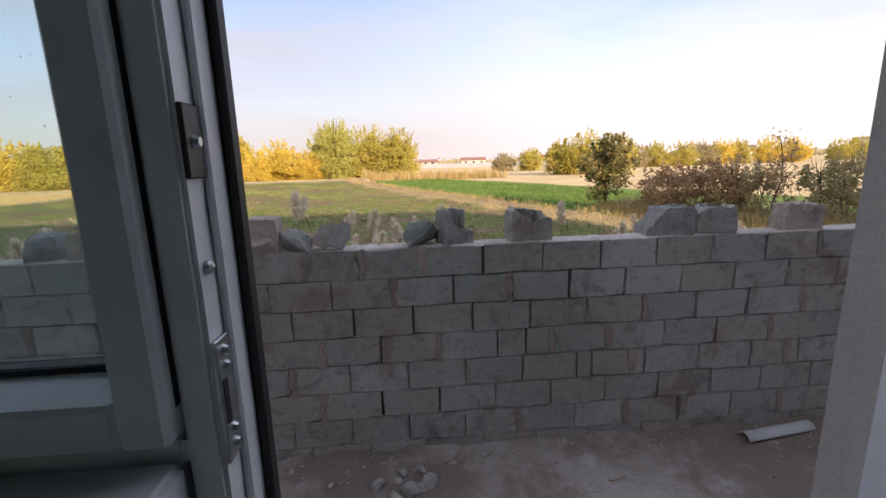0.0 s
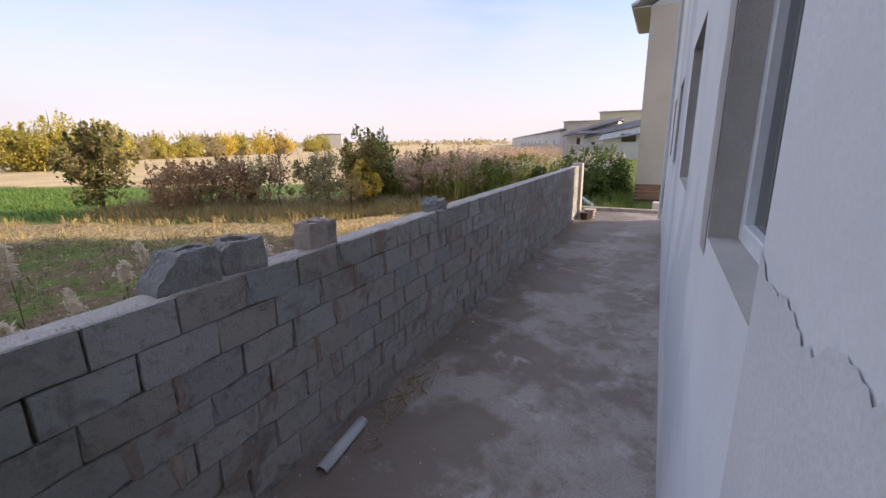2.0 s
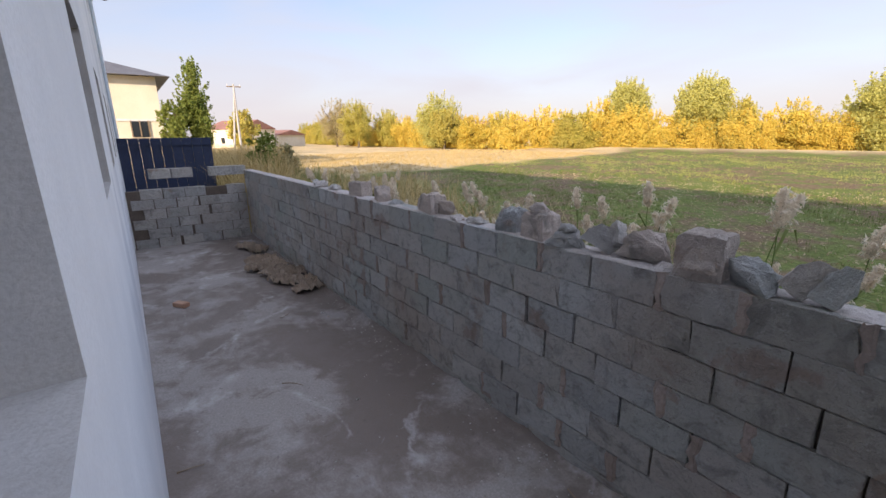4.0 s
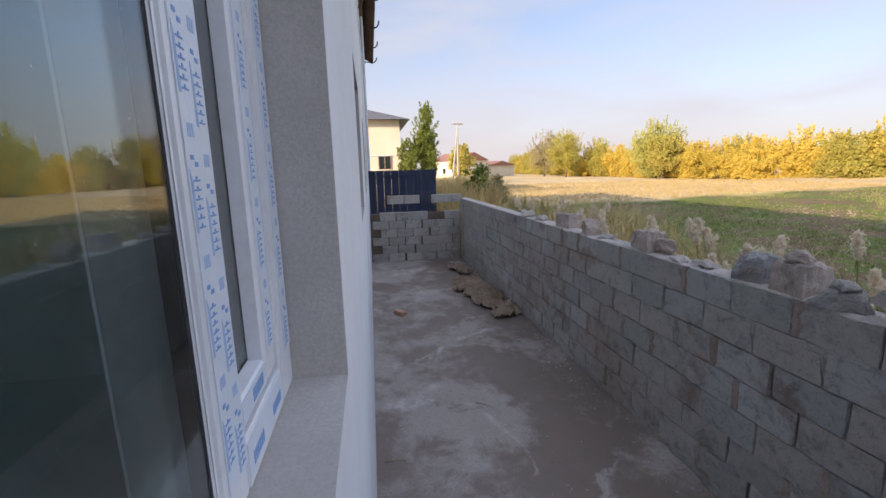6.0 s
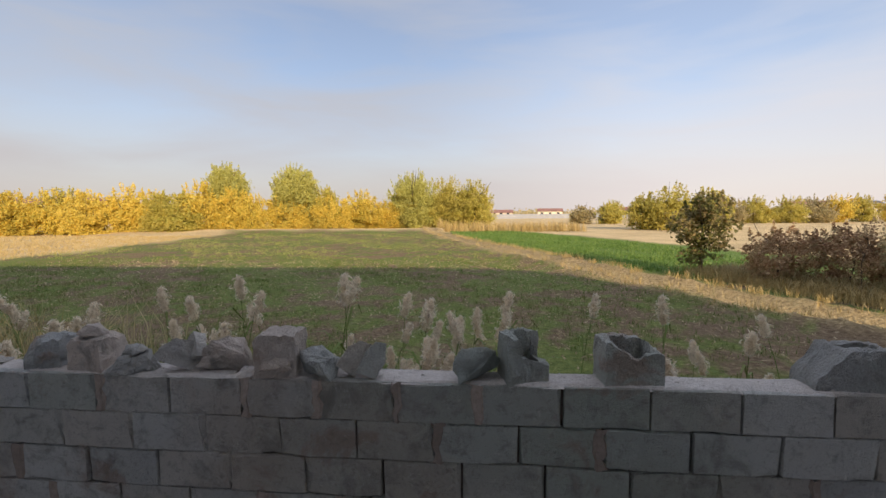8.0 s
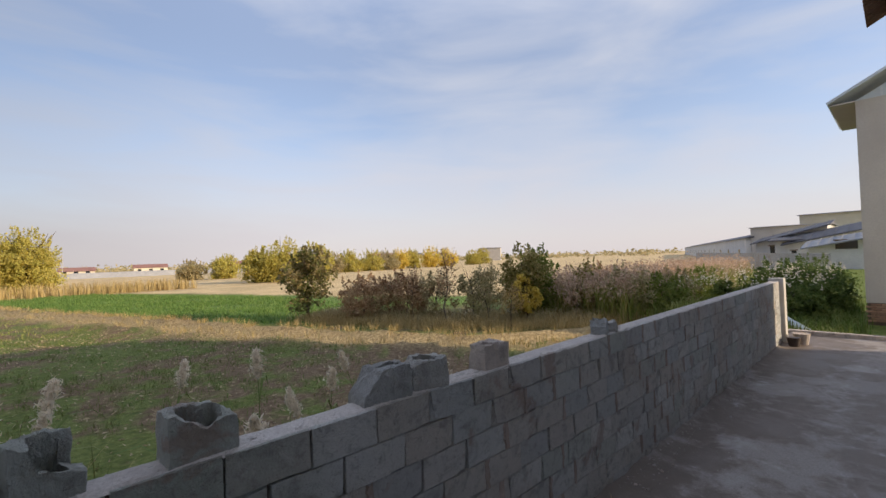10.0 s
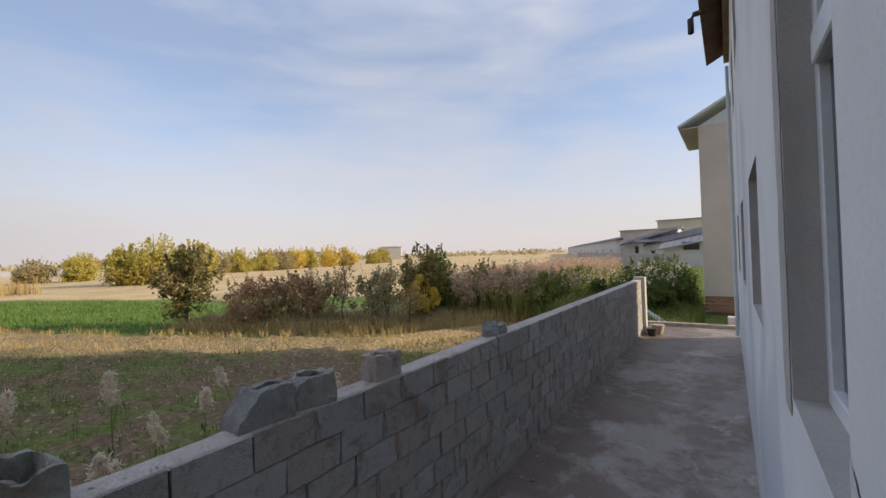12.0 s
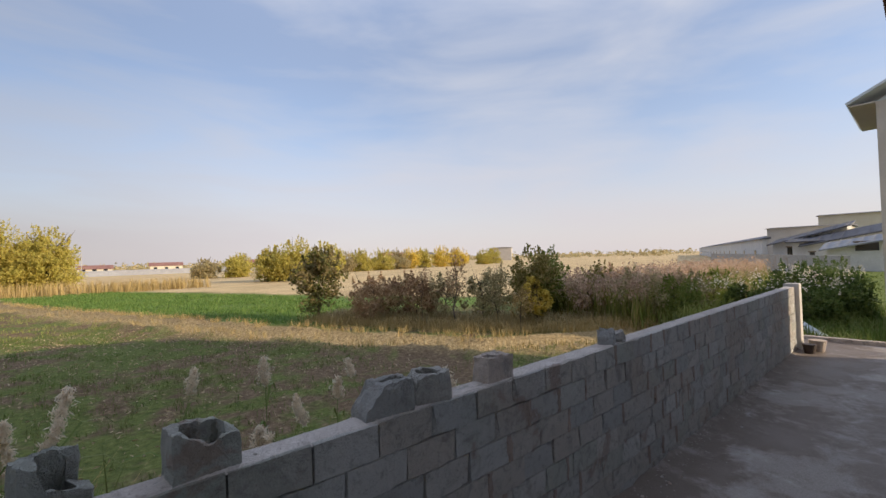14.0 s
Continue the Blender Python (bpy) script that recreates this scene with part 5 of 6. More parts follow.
tagged(new("terrace_grit", gravel_mesh("terrace_grit", wide, 0.006, M_RUBBLE)), "scattered grit on the terrace slab", "gravel", kind="stuff")
# half-round gutter piece
gut = [(0.055 * math.cos(a), 0.055 * math.sin(a)) for a in np.linspace(0.25, math.pi - 0.25, 11)]
v = [(sx * 0.29, y, z - 0.012) for sx in (-1, 1) for y, z in gut]
gp = part("gutter_piece", from_arrays("gutter_piece", v, [(k, k + 1, 12 + k, 11 + k) for k in range(10)], M_PIPE, True))
md = gp.modifiers.new("thick", "SOLIDIFY")
md.thickness = 0.006
gp.matrix_basis = pose(2.71, 2.585, 0.016, 0, 0, 7)
tagged(gp, "offcut of half-round grey plastic gutter lying by the wall", "gutter")
# a brick
bk = part("brick", box_bm(-0.1, 0.1, -0.05, 0.05, 0, 0.06, 0.006, 2), M_BRICK)
bk.matrix_basis = pose(-6.43, 0.9, 0.002, 0, 0, 35)
tagged(bk, "single reddish brick lying on the terrace", "brick")
# torn paper sacks
def sack(x, y, sx, sy, rz, seed):
    n = 20
    v = []
    for i in range(n + 1):
        for k in range(n + 1):
            u, w = i / n - 0.5, k / n - 0.5
            q = Vector((u * 5, w * 5, seed * 3.1))
            edge = max(abs(u), abs(w)) * 2
            ridge = 1 - 2 * abs(noise.noise(q * 1.4))
            z = 0.04 * (1 - edge ** 3) + 0.1 * abs(noise.noise(q * 0.9)) + 0.06 * max(0, ridge) * (1 - 0.35 * edge) + 0.05 * (1 - 2 * abs(noise.noise(q * 3.1))) - 0.02
            v.append((u * sx * (1 + 0.15 * noise.noise(q * 0.8)), w * sy * (1 + 0.2 * noise.noise(q * 0.9 + Vector((5, 0, 0)))), max(0.004, z + 0.012)))
    f = [(i * (n + 1) + k, (i + 1) * (n + 1) + k, (i + 1) * (n + 1) + k + 1, i * (n + 1) + k + 1) for i in range(n) for k in range(n)]
    ob = part("paper_sack", from_arrays("paper_sack", v, f, M_SACK))
    md = ob.modifiers.new("thick", "SOLIDIFY")
    md.thickness = 0.006
    ob.matrix_basis = pose(x, y, 0.004, 0, 0, rz)
    tagged(ob, "crumpled brown paper cement sack by the wall", "sack", "crumpled sacks on the terrace")


for i, (x, y, a, b, r) in enumerate(((-9.1, 2.35, 0.5, 0.3, 20), (-8.7, 2.45, 0.3, 0.22, 70), (-7.95, 2.3, 0.5, 0.34, 70), (-7.6, 2.42, 0.55, 0.32, 15), (-7.45, 2.16, 0.42, 0.3, 50), (-7.1, 2.36, 0.5, 0.36, 120), (-6.8, 2.5, 0.4, 0.26, 80), (-6.6, 2.3, 0.45, 0.3, 20), (-6.3, 2.5, 0.42, 0.3, 40), (-6.0, 2.48, 0.42, 0.26, 100))):
    sack(x, y, a, b, r, i)


def twig(x, y, ln, rz, seed, z=0.006, mat=None):
    r = random.Random(seed)
    pts = [(ln * (t - 0.5), 0.05 * ln * r.uniform(-1, 1), 0.006 + 0.02 * r.random()) for t in (0, 0.3, 0.6, 1)]
    ob = part("twig", from_arrays("twig", *tube(pts, [0.006, 0.005, 0.004, 0.003], 5), mat or M_WOOD))
    ob.matrix_basis = pose(x, y, z, 0, 0, rz)
    tagged(ob, "dry twig lying on the terrace", "twig", "twigs on the terrace")


for i, (x, y, ln, rz) in enumerate(((1.33, 2.26, 0.14, 15), (2.75, 2.38, 0.2, 140), (-1.2, 2.52, 0.3, 10), (-0.95, 2.45, 0.22, 60), (0.3, 2.58, 0.15, 30), (-3.6, 1.5, 0.2, 50), (-5.2, 1.9, 0.15, 120), (-3.0, 0.62, 0.16, 80))):
    twig(x, y, ln, rz, i)
for i in range(12):
    twig(3.55 + rs.gauss(0, 0.22), 2.52 + rs.gauss(0, 0.07), rs.uniform(0.15, 0.4), rs.uniform(-40, 60), 30 + i, 0.006 + 0.002 * i)
st = grass_mesh("straw_litter", np.stack([3.5 + rng.normal(0, 0.3, 240), 2.5 + rng.normal(0, 0.08, 240), np.full(240, 0.004)], 1), 0.06, 0.006, M_STRAW, 2.2)
tagged(new("straw_litter", st), "wisps of dry straw by the wall foot", "straw", kind="stuff")
# two pots with dry plants by the pier
for x, y, s, mat in ((13.2, 2.45, 0.16, M_DARKMETAL), (13.55, 2.35, 0.2, M_PINK)):
    b = bmesh.new()
    bmesh.ops.create_cone(b, cap_ends=True, segments=16, radius1=s * 0.6, radius2=s * 0.85, depth=s * 1.3, matrix=Matrix.Translation((0, 0, s * 0.65)))
    pot = part("bucket", b, mat)
    pot.matrix_basis = pose(x, y, 0.0)
    tagged(pot, "old bucket standing by the end of the fence", "bucket")

# ---- neighbour house ----
nb = empty("neighbour_house", pose(0, 0, 0), "beige rendered two-storey house with a brick base and metal gable", "house")
part("wall", boxes_bm([(20.0, 24.0, -4.5, 1.5, 0.42, 7.05)]), M_BEIGE, nb)
base_wall = part("base_wall", boxes_bm([(20.03, 23.97, -4.47, 1.48, -0.6, 0.42)]), M_MORTAR, nb)
v = [(20.0, 1.5, 7.05), (20.0, -4.5, 7.05), (20.0, -1.5, 8.69)]
part("gable", from_arrays("gable", v + [(20.05 + 0.0, y, z) for _, y, z in v], [(0, 1, 2), (3, 5, 4)], M_SHEET), None, nb, "pale blue corrugated sheet gable")
for k in range(14):
    y = 1.3 - 0.42 * k
    h = 7.05 + 0.545 * (1.5 - y) if y > -1.5 else 7.05 + 0.545 * (y + 4.5)
    part("sheet_rib", boxes_bm([(19.97, 20.0, y - 0.03, y + 0.03, 7.06, max(7.1, h - 0.05))]), M_SHEET, nb)
v = [(19.6, 2.15, 7.02), (24.3, 2.15, 7.02), (24.3, -1.5, 8.99), (19.6, -1.5, 8.99), (19.6, -5.15, 7.02), (24.3, -5.15, 7.02)]
rf = part("roof", from_arrays("roof", v, [(0, 1, 2, 3), (3, 2, 5, 4)], M_SHEET), None, nb)
md = rf.modifiers.new("thick", "SOLIDIFY")
md.thickness = 0.08
part("soffit", boxes_bm([(19.7, 24.2, 1.5, 2.1, 6.96, 7.0)]), M_BEIGE, nb)
brick_me = from_arrays("brick", *block_mesh("b", 0.24, 0.062, 0.1, 5), M_BRICK)
for r in range(8):
    for k in range(6):
        y = 1.4 - 0.25 * k - (0.12 if r % 2 else 0.0)
        ob = part("brick", brick_me, None, base_wall)
        ob.matrix_basis = Matrix.Translation((20.005, y, -0.16 + 0.075 * r)) @ Matrix.Rotation(-math.pi / 2, 4, "Z")
tagged(part("step_block", box_bm(15.3, 15.6, 0.5, 0.75, -0.3, 0.3, 0.02), M_WHITEWASH), "pale concrete block at the corner of the house", "block")
pipe = part("fallen_pipe", from_arrays("fallen_pipe", *tube([(16.0, 2.5, -0.12), (19.5, 4.1, 0.15)], [0.13, 0.13], 12), M_SHEET, True))
tagged(pipe, "pale pipe lying in the weeds", "pipe")

# ---- far buildings ----
def shed(x0, y0, x1, y1, depth, z, rise, wall, roofm, label, cat="shed", openings=0):
    """A low building whose long side runs from (x0, y0) to (x1, y1), with a pitched roof and door openings."""
    d = Vector((x1 - x0, y1 - y0, 0))
    L = d.length
    e = empty("building", Matrix.Translation((x0, y0, -0.4)) @ Matrix.Rotation(math.atan2(d.y, d.x), 4, "Z"), label, cat)
    part("wall", boxes_bm([(0, L, -depth, 0, 0, z + 0.4)]), wall, e)
    v = [(-0.4, 0.4, z + 0.35), (L + 0.4, 0.4, z + 0.35), (L + 0.4, -depth / 2, z + rise + 0.4), (-0.4, -depth / 2, z + rise + 0.4), (-0.4, -depth - 0.4, z + 0.35), (L + 0.4, -depth - 0.4, z + 0.35)]
    r = part("roof", from_arrays("roof", v, [(0, 1, 2, 3), (3, 2, 5, 4), (0, 3, 4), (1, 5, 2)], roofm), None, e)
    for k in range(openings):
        x = L * (k + 0.5) / openings
        w = part("window", boxes_bm([(x - 0.7, x + 0.7, -0.02, 0.04, 1.2, 2.6)]), M_PANE, e)
        part("sill", boxes_bm([(x - 0.8, x + 0.8, 0.0, 0.06, 1.1, 1.2)]), M_WHITEWASH, w)
    return e


def leanto(x, yl, yr, zl, zr, depth, rise, wall, roofm, label, openings=()):
    """A shed whose roof climbs along its front from yl to yr and away from it."""
    e = empty("building", pose(x, yl, -0.4), label, "shed")
    w = yr - yl
    a, c = zl + 0.4, zr + 0.4
    v = [(0, 0, 0), (0, w, 0), (0, w, c), (0, 0, a), (depth, 0, 0), (depth, w, 0), (depth, w, c + rise), (depth, 0, a + rise)]
    part("wall", from_arrays("wall", v, [(0, 1, 2, 3), (4, 7, 6, 5), (0, 3, 7, 4), (1, 5, 6, 2)], wall), None, e)
    v = [(-0.9, 0.6, a - 0.1), (-0.9, w - 0.4, c - 0.05), (depth + 0.3, w - 0.4, c + rise + 0.15), (depth + 0.3, 0.6, a + rise + 0.1)]
    r = part("roof", from_arrays("roof", v, [(0, 1, 2, 3)], roofm), None, e)
    md = r.modifiers.new("thick", "SOLIDIFY")
    md.thickness = 0.14
    for k in range(7):
        t = (k + 0.5) / 7
        y, z = 0.6 + (w - 1.0) * t, a - 0.1 + (c - a + 0.05) * t + 0.09
        part("roof_seam", from_arrays("roof_seam", *tube([(-0.9, y, z), (depth + 0.3, y, z + rise + 0.22)], [0.03, 0.03], 4), roofm), None, e)
    for y, z0, wd, ht in openings:
        o = part("opening", boxes_bm([(-0.05, 0.03, y - yl - wd, y - yl, z0 + 0.4, z0 + ht + 0.4)]), M_PANE, e)
        part("lintel", boxes_bm([(-0.09, -0.05, y - yl - wd - 0.15, y - yl + 0.15, z0 + ht + 0.4, z0 + ht + 0.55)]), M_WOOD, o)
    return e


shed(84, 17.9, 300, 95, 10, 4.0, 1.2, M_WHITEWASH, M_GREYROOF, "long white farm shed under a grey sheet roof", openings=16)
shed(84, 8.0, 84, 17.2, 12, 5.6, 0.3, M_BEIGE, M_GREYROOF, "beige rendered block under a flat roof", "building", 2)
shed(105, 2.0, 105, 13.6, 10, 8.2, 0.4, M_CREAM, M_GREYROOF, "tall beige unfinished building behind sheds", "building", 3)
leanto(76, 15.0, 7.2, 3.0, 5.2, 5, 0.6, M_WHITEWASH, M_GREYROOF, "white shed under a grey climbing sheet roof", ((13.4, 0.9, 1.4, 1.6),))
leanto(71.5, 10.8, 3.6, 2.7, 4.3, 4, 0.9, M_WHITEWASH, M_GREYROOF, "white shed under a dark climbing sheet roof", ((10.4, 0.2, 0.5, 1.6),))
leanto(64, 7.9, 2.2, 2.2, 3.3, 4, 0.6, M_WHITEWASH, M_ASBESTOS, "low white shed under a grey sheet roof", ((5.6, 1.9, 1.8, 0.9), (3.4, 1.8, 0.9, 1.0)))
leanto(72.0, 12.2, 9.1, 3.3, 3.3, 3, 0.3, M_WHITEWASH, M_GREYROOF, "white block of a shed with a small door", ((10.2, 0.2, 0.6, 1.8),))
gw = part("yard_wall", boxes_bm([(0, 70, -0.2, 0, 0, 2.1)]), M_BLOCK)
gw.matrix_basis = Matrix.Translation((45, 4.6, -0.4)) @ Matrix.Rotation(math.radians(23.6), 4, "Z")
tagged(gw, "grey block yard wall before the sheds", "wall")
for x, y, w, z, rm, lab in ((72, 212, 8, 4.4, M_REDROOF, "distant white house with a red roof"), (16, 232, 11, 3.6, M_REDROOF, "distant low house with a red roof"), (44, 240, 13, 4.2, M_REDROOF, "distant low house with a red roof"), (-4, 236, 9, 3.2, M_GREYROOF, "distant low house with a red roof"), (88, 235, 16, 4.5, M_GREYROOF, "distant low house with a grey roof"), (126, 230, 16, 4.5, M_REDROOF, "distant low house with a red roof"), (176, 235, 18, 7.0, M_REDROOF, "distant house with a dark red roof"), (205, 240, 15, 7.0, M_GREYROOF, "distant grey two-storey house"), (-95, 95, 26, 6.5, M_REDROOF, "farmhouse roof behind the hedge"), (-150, 70, 22, 6.0, M_REDROOF, "farmhouse roof behind the hedge")):
    shed(x, y, x - w, y + 1.5, 9, z - 1.4, 1.6, M_CREAM, rm, lab, "house", 3)
shed(262, 214, 244, 200, 14, 9, 0.2, M_BEIGE, M_GREYROOF, "distant grey block of flats", "building", 5)
gh = part("greenhouse", boxes_bm([(-26, 66, 186, 205, -0.3, 1.5), (76, 98, 188, 205, -0.3, 2.0)]), surface("dusty_plastic_sheet", [(0.27, 0.28, 0.31), (0.35, 0.36, 0.39), (0.2, 0.21, 0.23)], 0.2, 3.0, 0.5, 0.1))
tagged(gh, "long low greenhouse tunnels covered in grey plastic", "greenhouse")

# left-hand neighbours
bf = empty("metal_fence", pose(-14, 0, -0.3), "navy blue sheet-metal fence", "fence")
for k in range(9):
    y = 0.5 + 0.24 * k
    part("panel", box_bm(-0.02, 0.02, y, y + 0.235, 0.0, 2.5, 0.006), M_BLUE, bf)
part("rail", box_bm(0.025, 0.06, 0.5, 2.66, 2.3, 2.36), M_BLUE, bf)
hc = empty("cream_house", pose(-40, 0, -0.3), "cream two-storey house with a grey hipped roof", "house")
part("wall", boxes_bm([(-12, 0, -9, 3.4, 0, 7.0)]), M_CREAM, hc)
rv = [(0.8, 4.3, 6.9), (0.8, -10, 6.9), (-12.8, -10, 6.9), (-12.8, 4.3, 6.9), (-5, -2.0, 9.0), (-7, -4, 9.0)]
part("roof", from_arrays("roof", rv, [(0, 3, 4), (3, 5, 4), (3, 2, 5), (2, 1, 5), (1, 4, 5), (1, 0, 4), (0, 1, 2, 3)], M_GREYROOF), None, hc)
for y in (1.45, -1.0):
    for z in (2.6,):
        w = part("window", boxes_bm([(-0.02, 0.05, y, y + 1.0, z, z + 1.2)]), M_PANE, hc)
        part("frame", boxes_bm([(0.0, 0.08, y - 0.08, y, z, z + 1.2), (0.0, 0.08, y + 0.46, y + 0.54, z, z + 1.2), (0.0, 0.08, y + 1.0, y + 1.08, z, z + 1.2)]), M_WOOD, w)
part("band", boxes_bm([(0.0, 0.06, -9, 3.4, 3.75, 3.9)]), M_WHITEWASH, hc)
shed(-112, 23.5, -124, 18, 10, 4.2, 2.2, M_CREAM, M_REDROOF, "house with a red roof behind trees", "house", 3)
shed(-120, 34, -136, 26, 10, 2.8, 1.3, M_CREAM, M_REDROOF, "low cream house with a brown roof", "house", 3)


def pole(x, y, h, twin):
    p = empty("utility_pole", pose(x, y, -0.3), "concrete utility pole with a crossarm", "utility pole", "utility poles")
    part("mast", from_arrays("mast", *tube([(0, 0, 0), (0, 0, h)], [0.16, 0.1], 8), M_CEMENT), None, p)
    if twin:
        part("strut", from_arrays("strut", *tube([(0, -0.9, 0), (0, 0, h - 0.8)], [0.14, 0.09], 8), M_CEMENT), None, p)
    part("crossarm", boxes_bm([(-0.06, 0.06, -0.8, 0.8, h - 0.35, h - 0.22)]), M_WOOD, p)
    for k in (-0.7, 0.0, 0.7):
        part("insulator", boxes_bm([(-0.04, 0.04, k - 0.04, k + 0.04, h - 0.22, h)]), M_WHITEWASH, p)


pole(-60, 12.8, 8.8, True)
pole(-120, 62, 12.0, False)
pole(-6, 215, 9.0, False)
pole(6, 222, 9.0, False)

# ---- trees and plants ----
def crown_arrays(w, h, z0, clumps, per, leaf, seed, tip=0.0, up=0.3):
    """Leaves in uneven clumps through an ellipsoid of width w and height h, wider or narrower towards the top by tip."""
    r = np.random.default_rng(seed)
    cs = []
    for i in range(clumps):
        d = r.normal(size=3)
        d /= np.linalg.norm(d)
        d *= r.uniform(0.15, 1.0) ** 0.5 * r.uniform(0.72, 1.0)
        wid = 1.0 - tip * (d[2] * 0.5 + 0.5)
        c = np.array([d[0] * w / 2 * wid, d[1] * w / 2 * wid, z0 + h / 2 + d[2] * h / 2])
        s = r.uniform(0.35, 1.25) * np.array([w * 0.17, w * 0.17, h * 0.13 + 0.03 * w])
        q = r.normal(size=(int(per * r.uniform(0.5, 1.5)), 3))
        q *= (r.random(len(q)) ** 0.45 / np.linalg.norm(q, axis=1))[:, None]
        cs.append(c + q * s)
    for i in range(clumps // 2 if per > 60 else 0):
        a, b = r.uniform(0, 6.28), r.uniform(0.1, 1.4)
        d = np.array([math.cos(a) * math.cos(b), math.sin(a) * math.cos(b), math.sin(b)])
        s = np.linspace(0, 1, 26)[:, None]
        c = np.array([d[0] * w / 2, d[1] * w / 2, z0 + h / 2 + d[2] * h / 2]) * np.array([0.86, 0.86, 0.94])
        run = (d * 0.5 + np.array([0, 0, 0.8])) * (0.07 * h + 0.05 * w) * r.uniform(0.4, 1.4)
        cs.append(c + s * run + r.normal(size=(26, 3)) * leaf * 0.7 * (1.25 - s))
    pts = np.concatenate(cs)
    pts = pts[pts[:, 2] > max(0.08, z0 * 0.5)]
    return leaf_quads(pts, leaf, up, 1.7, r)


def trunk_arrays(h, rad, seed, limbs=6, spread=1.0):
    r = random.Random(seed)
    chunks = []
    main = [(0, 0, -0.2)]
    for t in (0.25, 0.5, 0.75, 1.0):
        main.append((r.uniform(-0.06, 0.06) * h, r.uniform(-0.06, 0.06) * h, h * t))
    chunks.append(tube(main, [rad * 1.3, rad, rad * 0.8, rad * 0.55, rad * 0.2], 7))
    for i in range(limbs):
        t = r.uniform(0.25, 0.85)
        k = min(3, int(t * 4))
        p = Vector(main[k]).lerp(Vector(main[k + 1]), t * 4 - k)
        a = r.uniform(0, 6.28)
        q = p + Vector((math.cos(a), math.sin(a), 0.7)) * spread * r.uniform(0.4, 0.9)
        e = q + Vector((math.cos(a) * 0.5, math.sin(a) * 0.5, 0.9)) * spread * r.uniform(0.4, 0.8)
        chunks.append(tube([p, q, e], [rad * 0.45, rad * 0.28, rad * 0.08], 5))
    return merge(chunks)


def plant(name, x, y, h, w, mat, seed, label, cat, z0=0.0, clumps=34, per=70, leaf=0.2, tip=0.1, rad=0.1, group="", up=0.3, limbs=7, gz=None):
    t = empty(name, pose(x, y, GZ if gz is None else gz), label, cat, group)
    part("trunk", from_arrays("trunk", *trunk_arrays(h * 0.85, rad, seed, limbs, w * 0.32), M_BARK), None, t)
    v, f = crown_arrays(w, h - z0, z0, clumps, per, leaf, seed, tip, up)
    part("crown", from_arrays("crown", v, f, mat), None, t)
    return t


def scatter(n, x0, x1, y0, y1, keep=None, r=rng):
    x, y = r.uniform(x0, x1, n), r.uniform(y0, y1, n)
    if keep is not None:
        m = keep(x, y)
        x, y = x[m], y[m]
    return np.stack([x, y, height_at(x, y)], 1)


def tufts(base, blades, spread, r=rng):
    b = np.repeat(base, blades, 0)
    b[:, :2] += r.normal(0, spread, (len(b), 2))
    return b


def stuff(name, me, label, cat):
    return tagged(new(name, me), label, cat, kind="stuff")


# hedge of autumn trees along the far side of the field
HEDGE = [(-175, 60), (-100, 52), (-62, 53), (-36, 60), (-22, 67), (-11, 73), (0, 77)]
kinds = [
    plant("tree", -36, 61, 6.2, 6.0, L_YELLOW, 1, "bushy tree with golden yellow autumn leaves", "tree", -1.6, 80, 210, 0.15, 0.1, 0.12, "field hedge"),
    plant("tree", -57, 54, 5.6, 6.5, L_YELLOW, 2, "bushy tree with golden yellow autumn leaves", "tree", -1.6, 80, 210, 0.15, 0.1, 0.12, "field hedge"),
    plant("tree", -24, 66, 6.4, 5.5, L_OLIVE, 3, "bushy tree with olive green leaves", "tree", -1.4, 76, 210, 0.15, 0.2, 0.12, "field hedge"),
    plant("tree", -90, 51, 6.6, 6.5, L_OLIVE, 4, "bushy tree with olive green leaves", "tree", -1.4, 80, 210, 0.155, 0.15, 0.12, "field hedge"),
]
rt = random.Random(5)
for (ax, ay), (bx, by) in zip(HEDGE, HEDGE[1:]):
    L = math.hypot(bx - ax, by - ay)
    n = int(L / 2.3)
    for i in range(n):
        t = (i + rt.random() * 0.7) / n
        x, y = ax + (bx - ax) * t, ay + (by - ay) * t + rt.uniform(-2, 2.5)
        k = rt.choices(range(4), (0.36, 0.34, 0.2, 0.1) if x > -70 else (0.3, 0.3, 0.2, 0.2))[0]
        s = rt.uniform(0.7, 1.12)
        copy_thing(kinds[k], pose(x, y, GZ, 0, 0, rt.uniform(0, 360)) @ Matrix.Diagonal((s * rt.uniform(0.85, 1.25), s, s * rt.uniform(0.85, 1.1), 1)))
plant("willow_tree", -38.5, 63, 9.8, 7.0, L_SAGE, 11, "tall willow with pale olive leaves above the hedge", "tree", 1.6, 190, 170, 0.15, 0.1, 0.2)
plant("willow_tree", -28.5, 65, 9.6, 7.4, L_SAGE, 12, "round willow with pale olive leaves above the hedge", "tree", 1.6, 190, 170, 0.15, -0.1, 0.2)
plant("tree", -11.0, 71, 8.6, 10.0, L_SAGE, 13, "broad sage green tree at the field corner", "tree", -0.6, 110, 230, 0.15, 0.15, 0.25)
plant("tree", -5.8, 73, 8.0, 8.0, L_OLIVE, 14, "olive green tree at the field corner", "tree", -0.6, 90, 210, 0.15, 0.2, 0.2)
plant("tree", -1.2, 72, 7.4, 7.5, L_OLIVE, 15, "yellow green tree at the field corner", "tree", -0.6, 90, 210, 0.15, 0.15, 0.2)
plant("tree", -70, 51, 9.4, 11.0, L_SAGE, 16, "large sage green tree rising over the yellow hedge", "tree", -0.6, 110, 230, 0.16, 0.2, 0.25)
plant("tree", -66, 49, 6.8, 6.0, L_OLIVE, 17, "olive green tree before a larger one", "tree", 0.3, 80, 170, 0.16, 0.1, 0.2)
